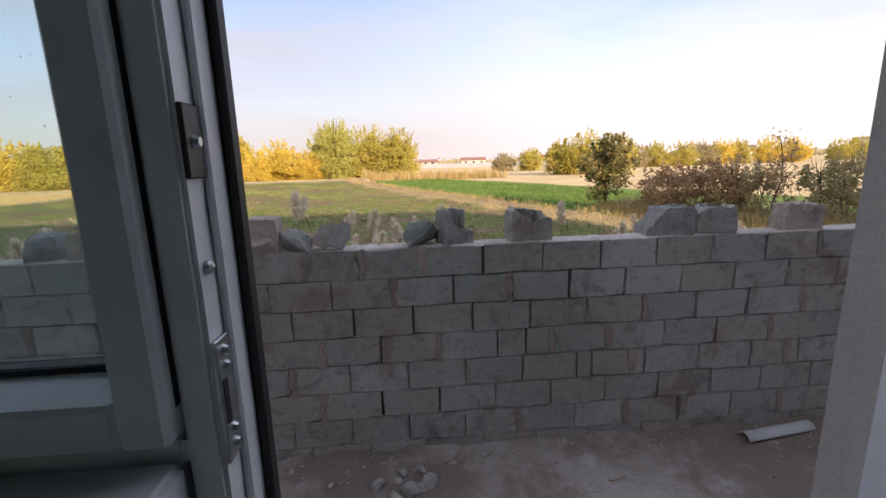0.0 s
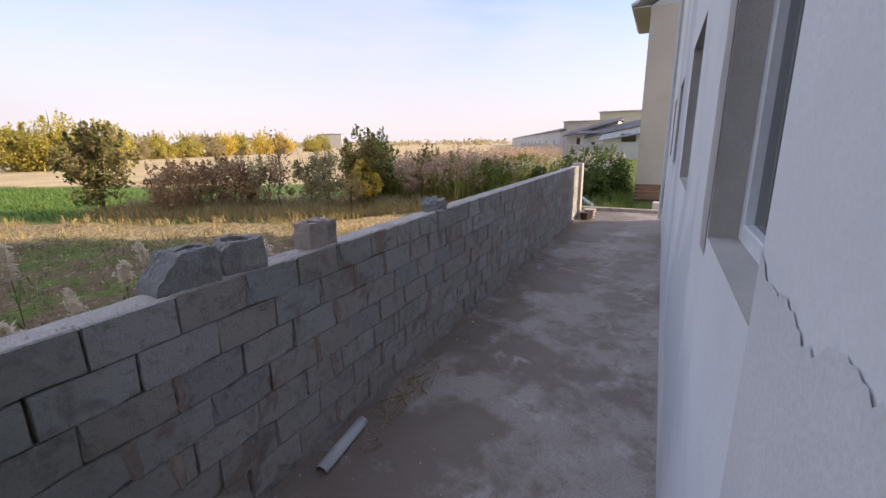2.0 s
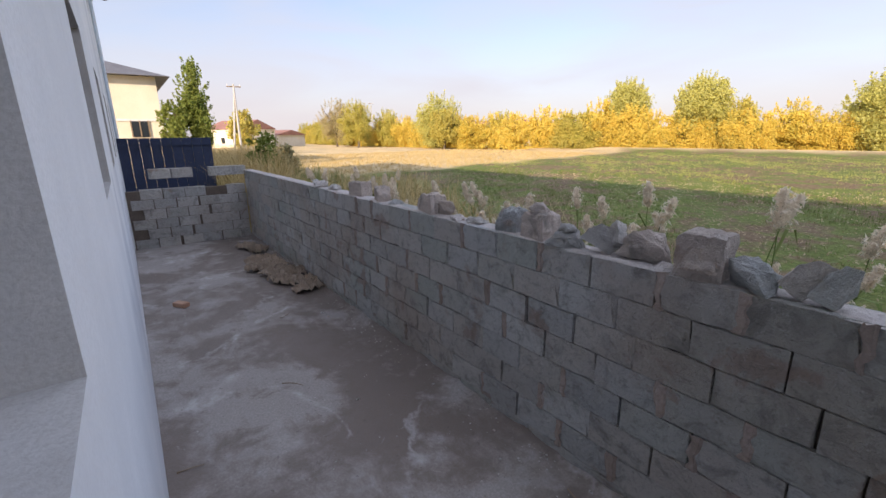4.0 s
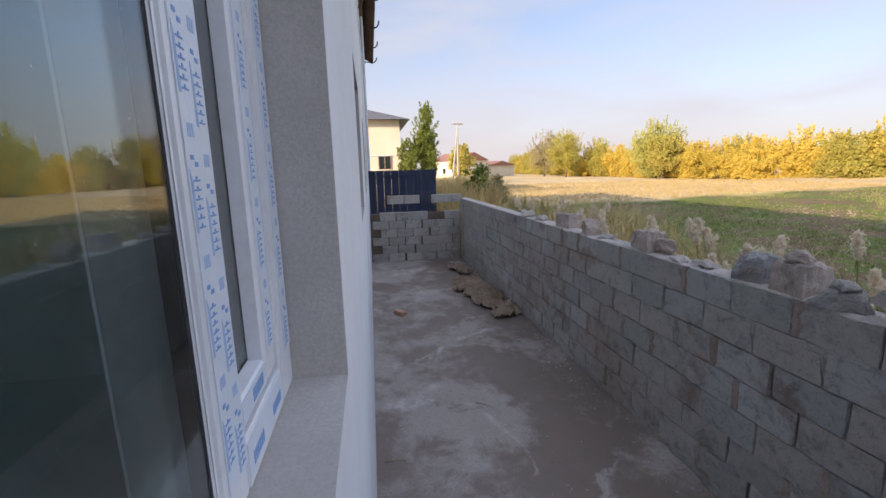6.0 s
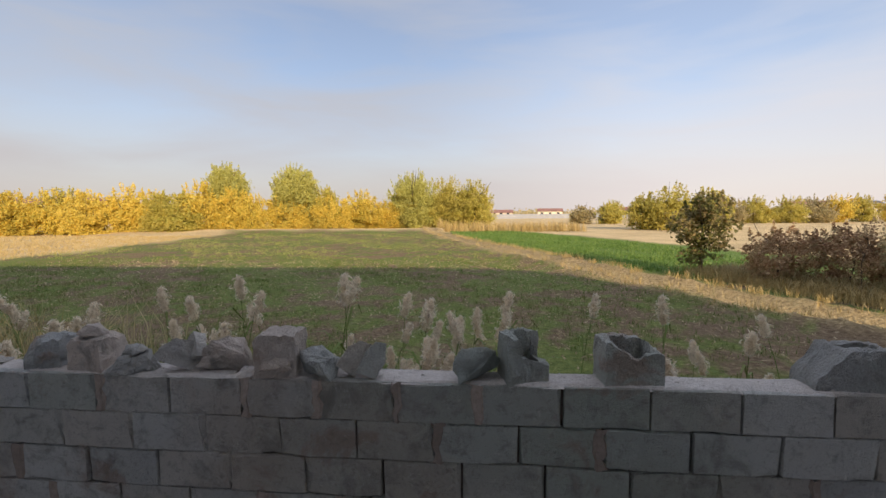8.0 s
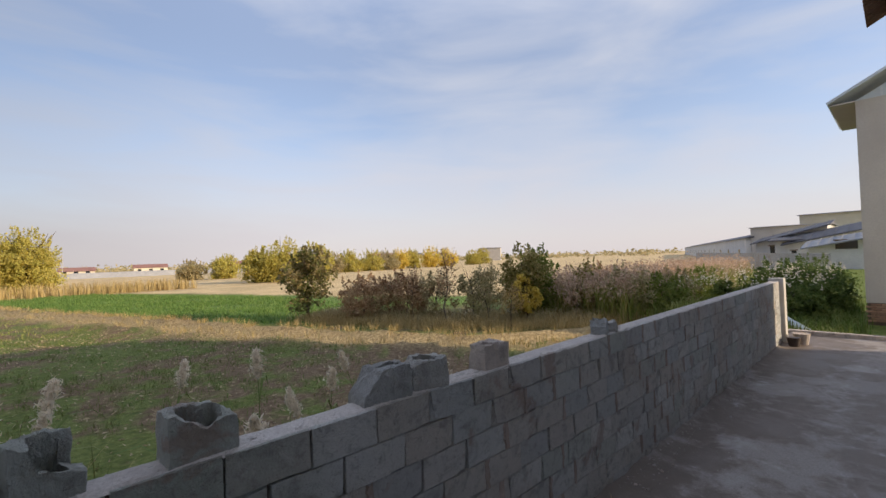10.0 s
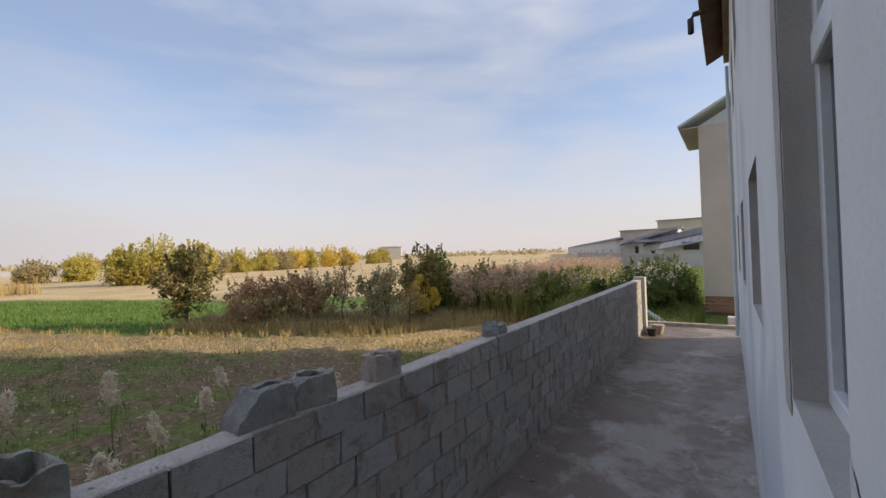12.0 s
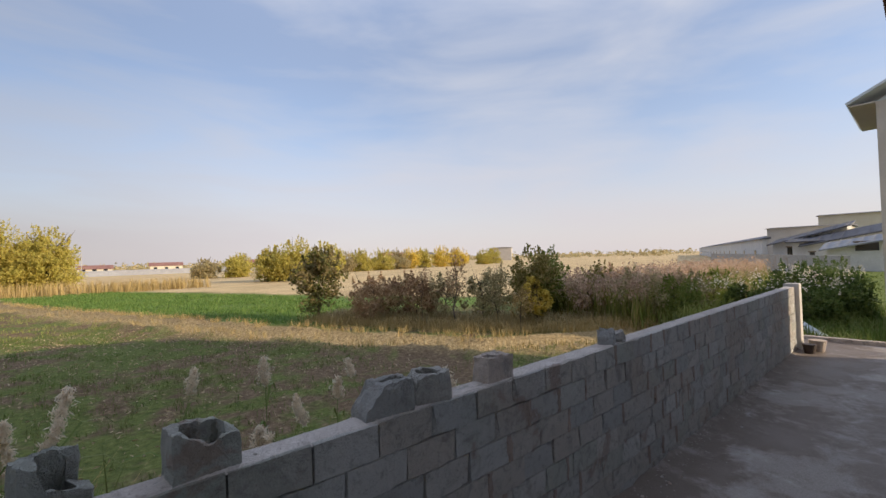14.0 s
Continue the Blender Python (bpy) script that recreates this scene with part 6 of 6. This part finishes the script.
plant("tree", -104, 44, 10.6, 9.5, L_GREYGREEN, 18, "greyish half-bare tree at the end of the hedge", "tree", 0.5, 70, 150, 0.17, 0.1, 0.2)
plant("tree", -92, 44, 9.6, 8.5, L_OLIVE, 19, "yellow green tree at the end of the hedge", "tree", 0.5, 80, 160, 0.17, 0.1, 0.2)
# left end of the terrace
plant("poplar", -38, 5.6, 8.0, 2.5, L_GREEN, 21, "slender green poplar beside the cream house", "tree", 0.8, 80, 150, 0.11, 0.55, 0.16)
plant("tree", -38, 4.2, 5.0, 2.8, L_GREEN, 22, "small dark green tree behind the blue fence", "tree", 0.6, 44, 80, 0.15, 0.1, 0.12)
plant("tree", -70, 15.5, 6.0, 4.6, L_OLIVE, 23, "olive green tree behind the utility pole", "tree", 0.6, 44, 80, 0.22, 0.1, 0.15)
plant("sapling", -17.5, 4.9, 3.0, 1.5, L_GREEN, 24, "young leafy sapling among tall weeds", "tree", 0.5, 30, 34, 0.09, 0.2, 0.03)
plant("sapling", -20, 6.6, 2.4, 1.2, L_GREYGREEN, 25, "young thin sapling among tall weeds", "tree", 0.4, 26, 34, 0.08, 0.1, 0.03)
# middle distance to the right
plant("small_tree", 9.5, 19.7, 3.2, 2.9, L_DUSK, 31, "small round fruit tree with green and brown leaves", "tree", 0.4, 56, 66, 0.095, 0.25, 0.05, limbs=12)
plant("bush", 10.7, 16.8, 1.95, 2.9, L_RED, 32, "low bush with reddish brown autumn leaves", "bush", 0.05, 50, 100, 0.065, 0.1, 0.03, "bushes along the field edge")
plant("bush", 12.0, 15.5, 2.05, 2.9, L_RED, 33, "low bush with reddish brown autumn leaves", "bush", 0.05, 46, 90, 0.065, 0.2, 0.03, "bushes along the field edge")
plant("bush", 12.4, 14.0, 2.2, 2.2, L_GREYGREEN, 34, "thin grey green bush with bare twigs", "bush", 0.1, 40, 40, 0.07, 0.2, 0.03, "bushes along the field edge", limbs=16)
plant("bush", 13.2, 12.6, 2.4, 2.0, L_GREYGREEN, 35, "thin grey green bush with bare twigs", "bush", 0.1, 38, 40, 0.07, 0.2, 0.03, "bushes along the field edge", limbs=16)
plant("sapling", 12.0, 12.9, 3.4, 1.3, L_RED, 36, "tall thin sapling with few leaves", "tree", 0.8, 26, 18, 0.06, 0.4, 0.03, limbs=16)
plant("bush", 14.3, 10.9, 3.0, 2.0, L_MIXED, 37, "tall bush with green and yellow leaves", "bush", 0.3, 54, 100, 0.065, 0.15, 0.04, "bushes along the field edge")
plant("bush", 13.7, 10.4, 2.0, 1.3, L_YELLOW, 38, "bush with bright yellow lower leaves", "bush", 0.5, 26, 40, 0.09, 0.0, 0.03, "bushes along the field edge")
plant("bush", 15.6, 11.2, 2.9, 2.0, L_GREEN, 39, "tall bush with dark green leaves", "bush", 0.3, 46, 100, 0.06, 0.15, 0.04, "bushes along the field edge")
plant("bush", 14.9, 13.2, 2.3, 2.4, L_GREYGREEN, 40, "thin grey green bush with bare twigs", "bush", 0.1, 40, 46, 0.07, 0.15, 0.03, "bushes along the field edge", limbs=14)
under = [(10.2, 18.6), (11.2, 15.8), (12.4, 12.8), (14.2, 10.2), (16.5, 8.8)]
stuff("undergrowth", grass_mesh("undergrowth", tufts(scatter(9000, 9, 18, 7.5, 20, lambda x, y: seg_dist(x, y, under) < rng.uniform(0.1, 1.1, len(x))), 3, 0.16), 0.62, 0.02, L_GREYGREEN, 1.1), "tangled undergrowth between the bushes", "weeds")
stuff("undergrowth_dry", grass_mesh("undergrowth_dry", tufts(scatter(20000, 8, 19, 6.5, 20, lambda x, y: (seg_dist(x, y, under) < rng.uniform(0.4, 2.1, len(x)))), 4, 0.14), 0.46, 0.014, L_DRY, 1.2), "dry yellow grass at the foot of the bushes", "grass")
for i, (x, y, h, w, mt) in enumerate(((11.5, 14.4, 2.5, 1.3, L_RED), (12.9, 11.6, 2.7, 1.2, L_GREYGREEN), (11.9, 16.6, 2.2, 1.4, L_GREYGREEN), (13.0, 10.6, 1.7, 1.4, L_DRY), (15.6, 9.4, 1.8, 1.6, L_SORGHUM))):
    plant("tall_weed", x, y, h, w, mt, 160 + i, "tall airy weed with thin stems and few leaves", "weed", 0.4, 36, 26, 0.05, 0.3, 0.016, "tall weeds along the field edge", 0.6, 18)
# farther clumps beyond the green crop
for i, (x, y, h, w, mt) in enumerate(((24.0, 66, 4.7, 5.5, L_OLIVE), (26.5, 64, 6.1, 8, L_OLIVE), (31, 63, 5.2, 7, L_OLIVE), (22.5, 99, 3.6, 6, L_GREYGREEN), (28.0, 97, 4.2, 7, L_OLIVE), (53, 97, 4.6, 7, L_GREYGREEN), (58, 98, 5.2, 8, L_OLIVE), (65, 98, 5.2, 8, L_OLIVE), (71, 99, 5.0, 8, L_GREYGREEN), (77, 101, 5.3, 8, L_YELLOW), (84, 104, 5.5, 6, L_OLIVE), (91, 103, 6.0, 8, L_YELLOW), (99, 104, 5.6, 8, L_YELLOW), (44, 150, 6, 8, L_OLIVE), (56, 155, 6.5, 9, L_MIXED), (118, 110, 5, 7, L_OLIVE), (132, 118, 6.0, 8, L_OLIVE))):
    plant("tree", x, y, h, w, mt, 60 + i, "bushy autumn tree standing in dry fields", "tree", -1.5, 64, 140, 0.18, 0.1, 0.15, "trees in the dry fields")
# hazy woods on the horizon
cs = []
for i in range(420):
    a = rng.uniform(-1.2, 1.25)
    d = rng.uniform(330, 700)
    c = np.array([math.sin(a) * d, math.cos(a) * d, GZ + 2.0])
    cs.append(c + rng.normal(size=(26, 3)) * np.array([6.0, 6.0, 1.5]))
v, f = leaf_quads(np.concatenate(cs), 1.7)
tagged(new("far_woods", from_arrays("far_woods", v, f, L_GREYGREEN)), "far grey green woods along the horizon", "trees", kind="stuff")


patchy = lambda x, y: (wob(x, y, 0.35, 1.0) + wob(x, y, 1.1, 0.7, 2.0) + rng.normal(0, 0.7, len(x)) > 0.1) & (x < berm_x(y) - 1.2)
stuff("field_grass", grass_mesh("field_grass", tufts(scatter(17000, -26, 14, 3.3, 26, patchy), 7, 0.08), 0.12, 0.012, L_GRASS, 0.8), "sparse green shoots on bare soil", "grass")
# same shoots beyond the house shadow, sunlight put into a lighter leaf colour
stuff("field_grass_far", grass_mesh("field_grass_far", tufts(scatter(9000, -30, 6, 24, 54, patchy), 5, 0.12), 0.12, 0.02, L_SHOOT, 0.8), "sparse green shoots on bare soil", "grass")
lit = scatter(15000, -24, 14, 3.2, 24, lambda x, y: x < berm_x(y) - 0.8)
v, f = leaf_quads(lit + np.array([0, 0, 0.015]), 0.033, -0.1, 3.0)
v[:, 2] = np.minimum(v[:, 2], np.repeat(lit[:, 2], 4) + 0.05)
stuff("field_litter", from_arrays("field_litter", v, f, M_STRAW), "pale scraps of dry maize leaves on the soil", "litter")
near_berm = lambda x, y: np.abs(seg_dist(x, y, BERM) - 0.95) < rng.uniform(0.0, 0.6, len(x)) * (0.55 + 0.45 * np.sin(x * 1.9 + y * 0.7))
stuff("verge_grass", grass_mesh("verge_grass", tufts(scatter(26000, -8, 30, 5, 60, near_berm), 8, 0.09), 0.26, 0.015, L_DRY, 1.1), "dry yellow grass along the field bank", "grass")
in_ditch = lambda x, y: seg_dist(x, y, BERM) < rng.uniform(0.0, 0.5, len(x))
stuff("ditch_weeds", grass_mesh("ditch_weeds", tufts(scatter(16000, -8, 24, 5, 58, in_ditch), 6, 0.1), 0.3, 0.016, L_GREYGREEN, 0.9), "grey green weeds along the field ditch", "weeds")
in_crop = lambda x, y: (x > berm_x(y) + 2.2) & (x < np.interp(y, [17, 18, 34, 40, 62], [10.5, 14.0, 14.0, 12.3, 3.5]))
stuff("crop_leaves", grass_mesh("crop_leaves", tufts(scatter(17000, -4, 22, 17.5, 60, lambda x, y: in_crop(x, y) & (wob(x, y, 0.5, 1.0) + rng.normal(0, 0.8, len(x)) > -0.6)), 6, 0.14), 0.22, 0.03, L_CROP, 0.8), "lush green fodder crop", "crop")
# dry maize row at the far end of the crop
stuff("maize_stubble", grass_mesh("maize_stubble", tufts(scatter(620, -6, 14, 59, 64), 4, 0.14), 1.35, 0.05, L_DRY, 0.3), "row of dry pale maize stalks", "crop")
# straw tufts on the left stubble
stuff("stubble_tufts", grass_mesh("stubble_tufts", tufts(scatter(9000, -60, -27, 8, 50, lambda x, y: x < -28 - 0.16 * (y - 23)), 5, 0.1), 0.18, 0.03, L_DRY, 0.7), "dry straw stubble", "stubble")
# weeds behind the fence
clumped = lambda x, y: np.abs((x + 40) % 2.6 - 1.3 + 0.5 * np.sin(x * 1.7)) < 0.42
stuff("fence_weeds", grass_mesh("fence_weeds", tufts(scatter(1700, -10.5, 2.2, 3.3, 4.8, clumped), 9, 0.13), 1.2, 0.017, L_GRASS, 0.5, 2.95), "tall green weeds behind the fence", "weeds")
stuff("fence_weeds_dry", grass_mesh("fence_weeds_dry", tufts(scatter(700, -10.5, 2.2, 3.3, 4.8, clumped), 7, 0.12), 1.25, 0.012, L_DRY, 0.5, 2.95), "tall dry weeds behind the fence", "weeds")
stuff("low_weeds", grass_mesh("low_weeds", tufts(scatter(1500, -10.5, 4.0, 3.2, 6.5), 8, 0.12), 0.4, 0.014, L_GRASS, 0.7, 2.95), "low green weeds at the field edge", "weeds")
stuff("left_weeds", grass_mesh("left_weeds", tufts(scatter(3400, -34, -10.6, 2.9, 11, lambda x, y: y < 3.5 - 0.3 * (x + 10)), 10, 0.15), 1.9, 0.02, L_DRY, 0.6), "tall dry weeds beyond the end of the terrace", "weeds")
stuff("left_weeds_green", grass_mesh("left_weeds_green", tufts(scatter(1200, -30, -10.6, 2.9, 8), 8, 0.15), 1.1, 0.02, L_GRASS, 0.5), "tall green weeds beyond the end of the terrace", "weeds")
stuff("bank_weeds", grass_mesh("bank_weeds", tufts(scatter(1500, -14, -4.2, 3.3, 9.0, lambda x, y: y < 4.6 - 0.45 * (x + 4) + rng.normal(0, 0.5, len(x))), 8, 0.16), 1.35, 0.014, L_DRY, 0.7, 2.95), "tall dry weeds on the field bank", "weeds")
stuff("bank_weeds_green", grass_mesh("bank_weeds_green", tufts(scatter(500, -14, -4.2, 3.3, 7.0), 7, 0.14), 1.3, 0.018, L_GREYGREEN, 0.7, 2.95), "grey green weeds on the field bank", "weeds")
# tall rusty sorghum stand
sor = scatter(2200, 15.5, 40, 7.4, 12.5, lambda x, y: y > 7.2 + 0.05 * (x - 15))
stuff("sorghum", grass_mesh("sorghum", tufts(sor, 6, 0.16), 1.5, 0.026, L_SHOOT, 0.7), "tall stand of sorghum and reeds with green stems", "crop")
stuff("sorghum_green", grass_mesh("sorghum_green", tufts(scatter(2400, 16, 44, 5.6, 10.5), 7, 0.16), 0.8, 0.026, L_SHOOT, 0.9), "green undergrowth below the sorghum", "weeds")
stuff("sorghum_dry", grass_mesh("sorghum_dry", tufts(sor[::2], 6, 0.18), 1.5, 0.02, L_DRY, 0.7), "dry pale stems among the sorghum", "crop")
hd = np.repeat(sor + np.array([0, 0, 1.4]), 16, 0) + rng.normal(size=(len(sor) * 16, 3)) * np.array([0.16, 0.16, 0.28])
v, f = leaf_quads(hd, 0.06, 0.8, 2.2)
stuff("sorghum_heads", from_arrays("sorghum_heads", v, f, L_SORGHUM), "rusty brown seed heads over the sorghum", "crop")
for i, (x, y, h, w, mt) in enumerate(((16.8, 8.0, 2.0, 2.0, L_GREYGREEN), (18.4, 7.2, 1.7, 2.0, L_GREEN), (20.2, 7.4, 1.8, 2.2, L_GREYGREEN), (22.4, 7.0, 1.7, 2.4, L_GREEN), (25.0, 7.2, 1.8, 2.6, L_GREYGREEN), (17.6, 10.0, 2.2, 2.2, L_MIXED), (20.5, 10.6, 2.1, 2.4, L_RED))):
    plant("weed_bush", x, y, h, w, mt, 130 + i, "tangled weed bush among the sorghum", "bush", 0.05, 40, 70, 0.06, 0.1, 0.02, "weed bushes among the sorghum", limbs=12)
# green weeds beyond the end of the terrace
wz = scatter(1500, 15.4, 26, 1.6, 6.5, lambda x, y: (x < 19.9) | (y > 1.9))
stuff("yard_weeds", grass_mesh("yard_weeds", tufts(wz, 10, 0.14), 0.5, 0.02, L_GRASS, 0.6), "green weeds in the yard", "weeds")
for i, (x, y, h, w) in enumerate(((18.8, 3.2, 1.3, 2.0), (20.8, 2.8, 1.6, 2.2), (22.4, 4.2, 1.6, 2.4), (24.8, 3.2, 1.8, 2.6), (27, 5.0, 1.9, 2.8), (30, 4.0, 2.0, 3.0), (21.4, 5.6, 1.2, 2.0))):
    plant("weed_bush", x, y, h, w, L_DEEP, 90 + i, "rank green weed bush with pale flower heads", "bush", 0.05, 40, 100, 0.065, 0.0, 0.02, "weed bushes in the yard")
fl = scatter(120, 17.5, 30, 2.4, 6.5) + np.array([0, 0, 1.5]) + rng.normal(size=(1, 3)) * 0.01
fl = np.repeat(fl, 8, 0) + rng.normal(size=(len(fl) * 8, 3)) * np.array([0.06, 0.06, 0.16])
v, f = leaf_quads(fl, 0.05)
stuff("weed_flowers", from_arrays("weed_flowers", v, f, L_PLUME), "pale seed heads above green weeds", "weeds")


# reeds with plumes behind the fence
def reed(h, seed):
    r = random.Random(seed)
    q = np.random.default_rng(seed)
    t = empty("reed", pose(0, -40, GZ), "tall reed with a feathery beige plume and drooping leaves", "reed", "reeds behind the fence")
    bend = r.uniform(0.05, 0.22)
    pts = [(bend * h * s * s, 0, h * s * (1 - 0.15 * bend * s)) for s in (0, 0.25, 0.5, 0.75, 0.9)]
    part("stem", from_arrays("stem", *tube(pts, [0.007, 0.006, 0.005, 0.004, 0.003], 5), L_GRASS), None, t)
    v, f = [], []
    for i in range(7):
        s = 0.2 + 0.09 * i
        a = r.uniform(0, 6.28)
        p = Vector((bend * h * s * s, 0, h * s))
        d = Vector((math.cos(a), math.sin(a), 0))
        sd = Vector((-math.sin(a), math.cos(a), 0)) * 0.013
        ln = r.uniform(0.3, 0.55)
        ring = [(p, 0.5), (p + d * ln * 0.4 + Vector((0, 0, ln * 0.35)), 1.0), (p + d * ln * 0.8 + Vector((0, 0, ln * 0.3)), 0.7), (p + d * ln * 1.1, 0.05)]
        n = len(v)
        for c, w in ring:
            v += [tuple(c - sd * w), tuple(c + sd * w)]
        f += [(n + 2 * k, n + 2 * k + 1, n + 2 * k + 3, n + 2 * k + 2) for k in range(3)]
    part("leaves", from_arrays("leaves", v, f, L_GRASS), None, t)
    tip = np.array(pts[-1])
    u = q.random(420)
    side = 0.006 + 0.024 * np.sin(np.pi * np.clip(u * 0.85 + 0.1, 0, 1)) ** 0.8
    c = tip + np.stack([(u - 0.3) * r.uniform(0.05, 0.22) + q.normal(size=420) * side, q.normal(size=420) * side, (u - 0.35) * 0.25 + q.normal(size=420) * 0.012], 1)
    pv, pf = leaf_quads(c, 0.0125, 0.9, 4.5, q)
    tagged(part("plume", from_arrays("plume", pv, pf, L_PLUME), None, t), "feathery beige plume", kind="stuff")
    return t


reeds = [reed(h, 300 + i) for i, h in enumerate((2.05, 2.2, 2.42, 1.95))]
rr = random.Random(21)
spots = [(rr.uniform(-3.2, 0.3), rr.uniform(3.4, 5.0)) for _ in range(60)] + [(rr.uniform(-10, -3), rr.uniform(3.4, 5.0)) for _ in range(50)] + [(rr.uniform(0.3, 3.2), rr.uniform(3.4, 4.8)) for _ in range(14)]
for i, (x, y) in enumerate(spots):
    m = pose(x, y, GZ, 0, 0, rr.uniform(0, 360)) @ Matrix.Scale(rr.uniform(0.68, 1.0), 4)
    if i < 4:
        reeds[i].matrix_basis = m
    else:
        copy_thing(reeds[i % 4], m)
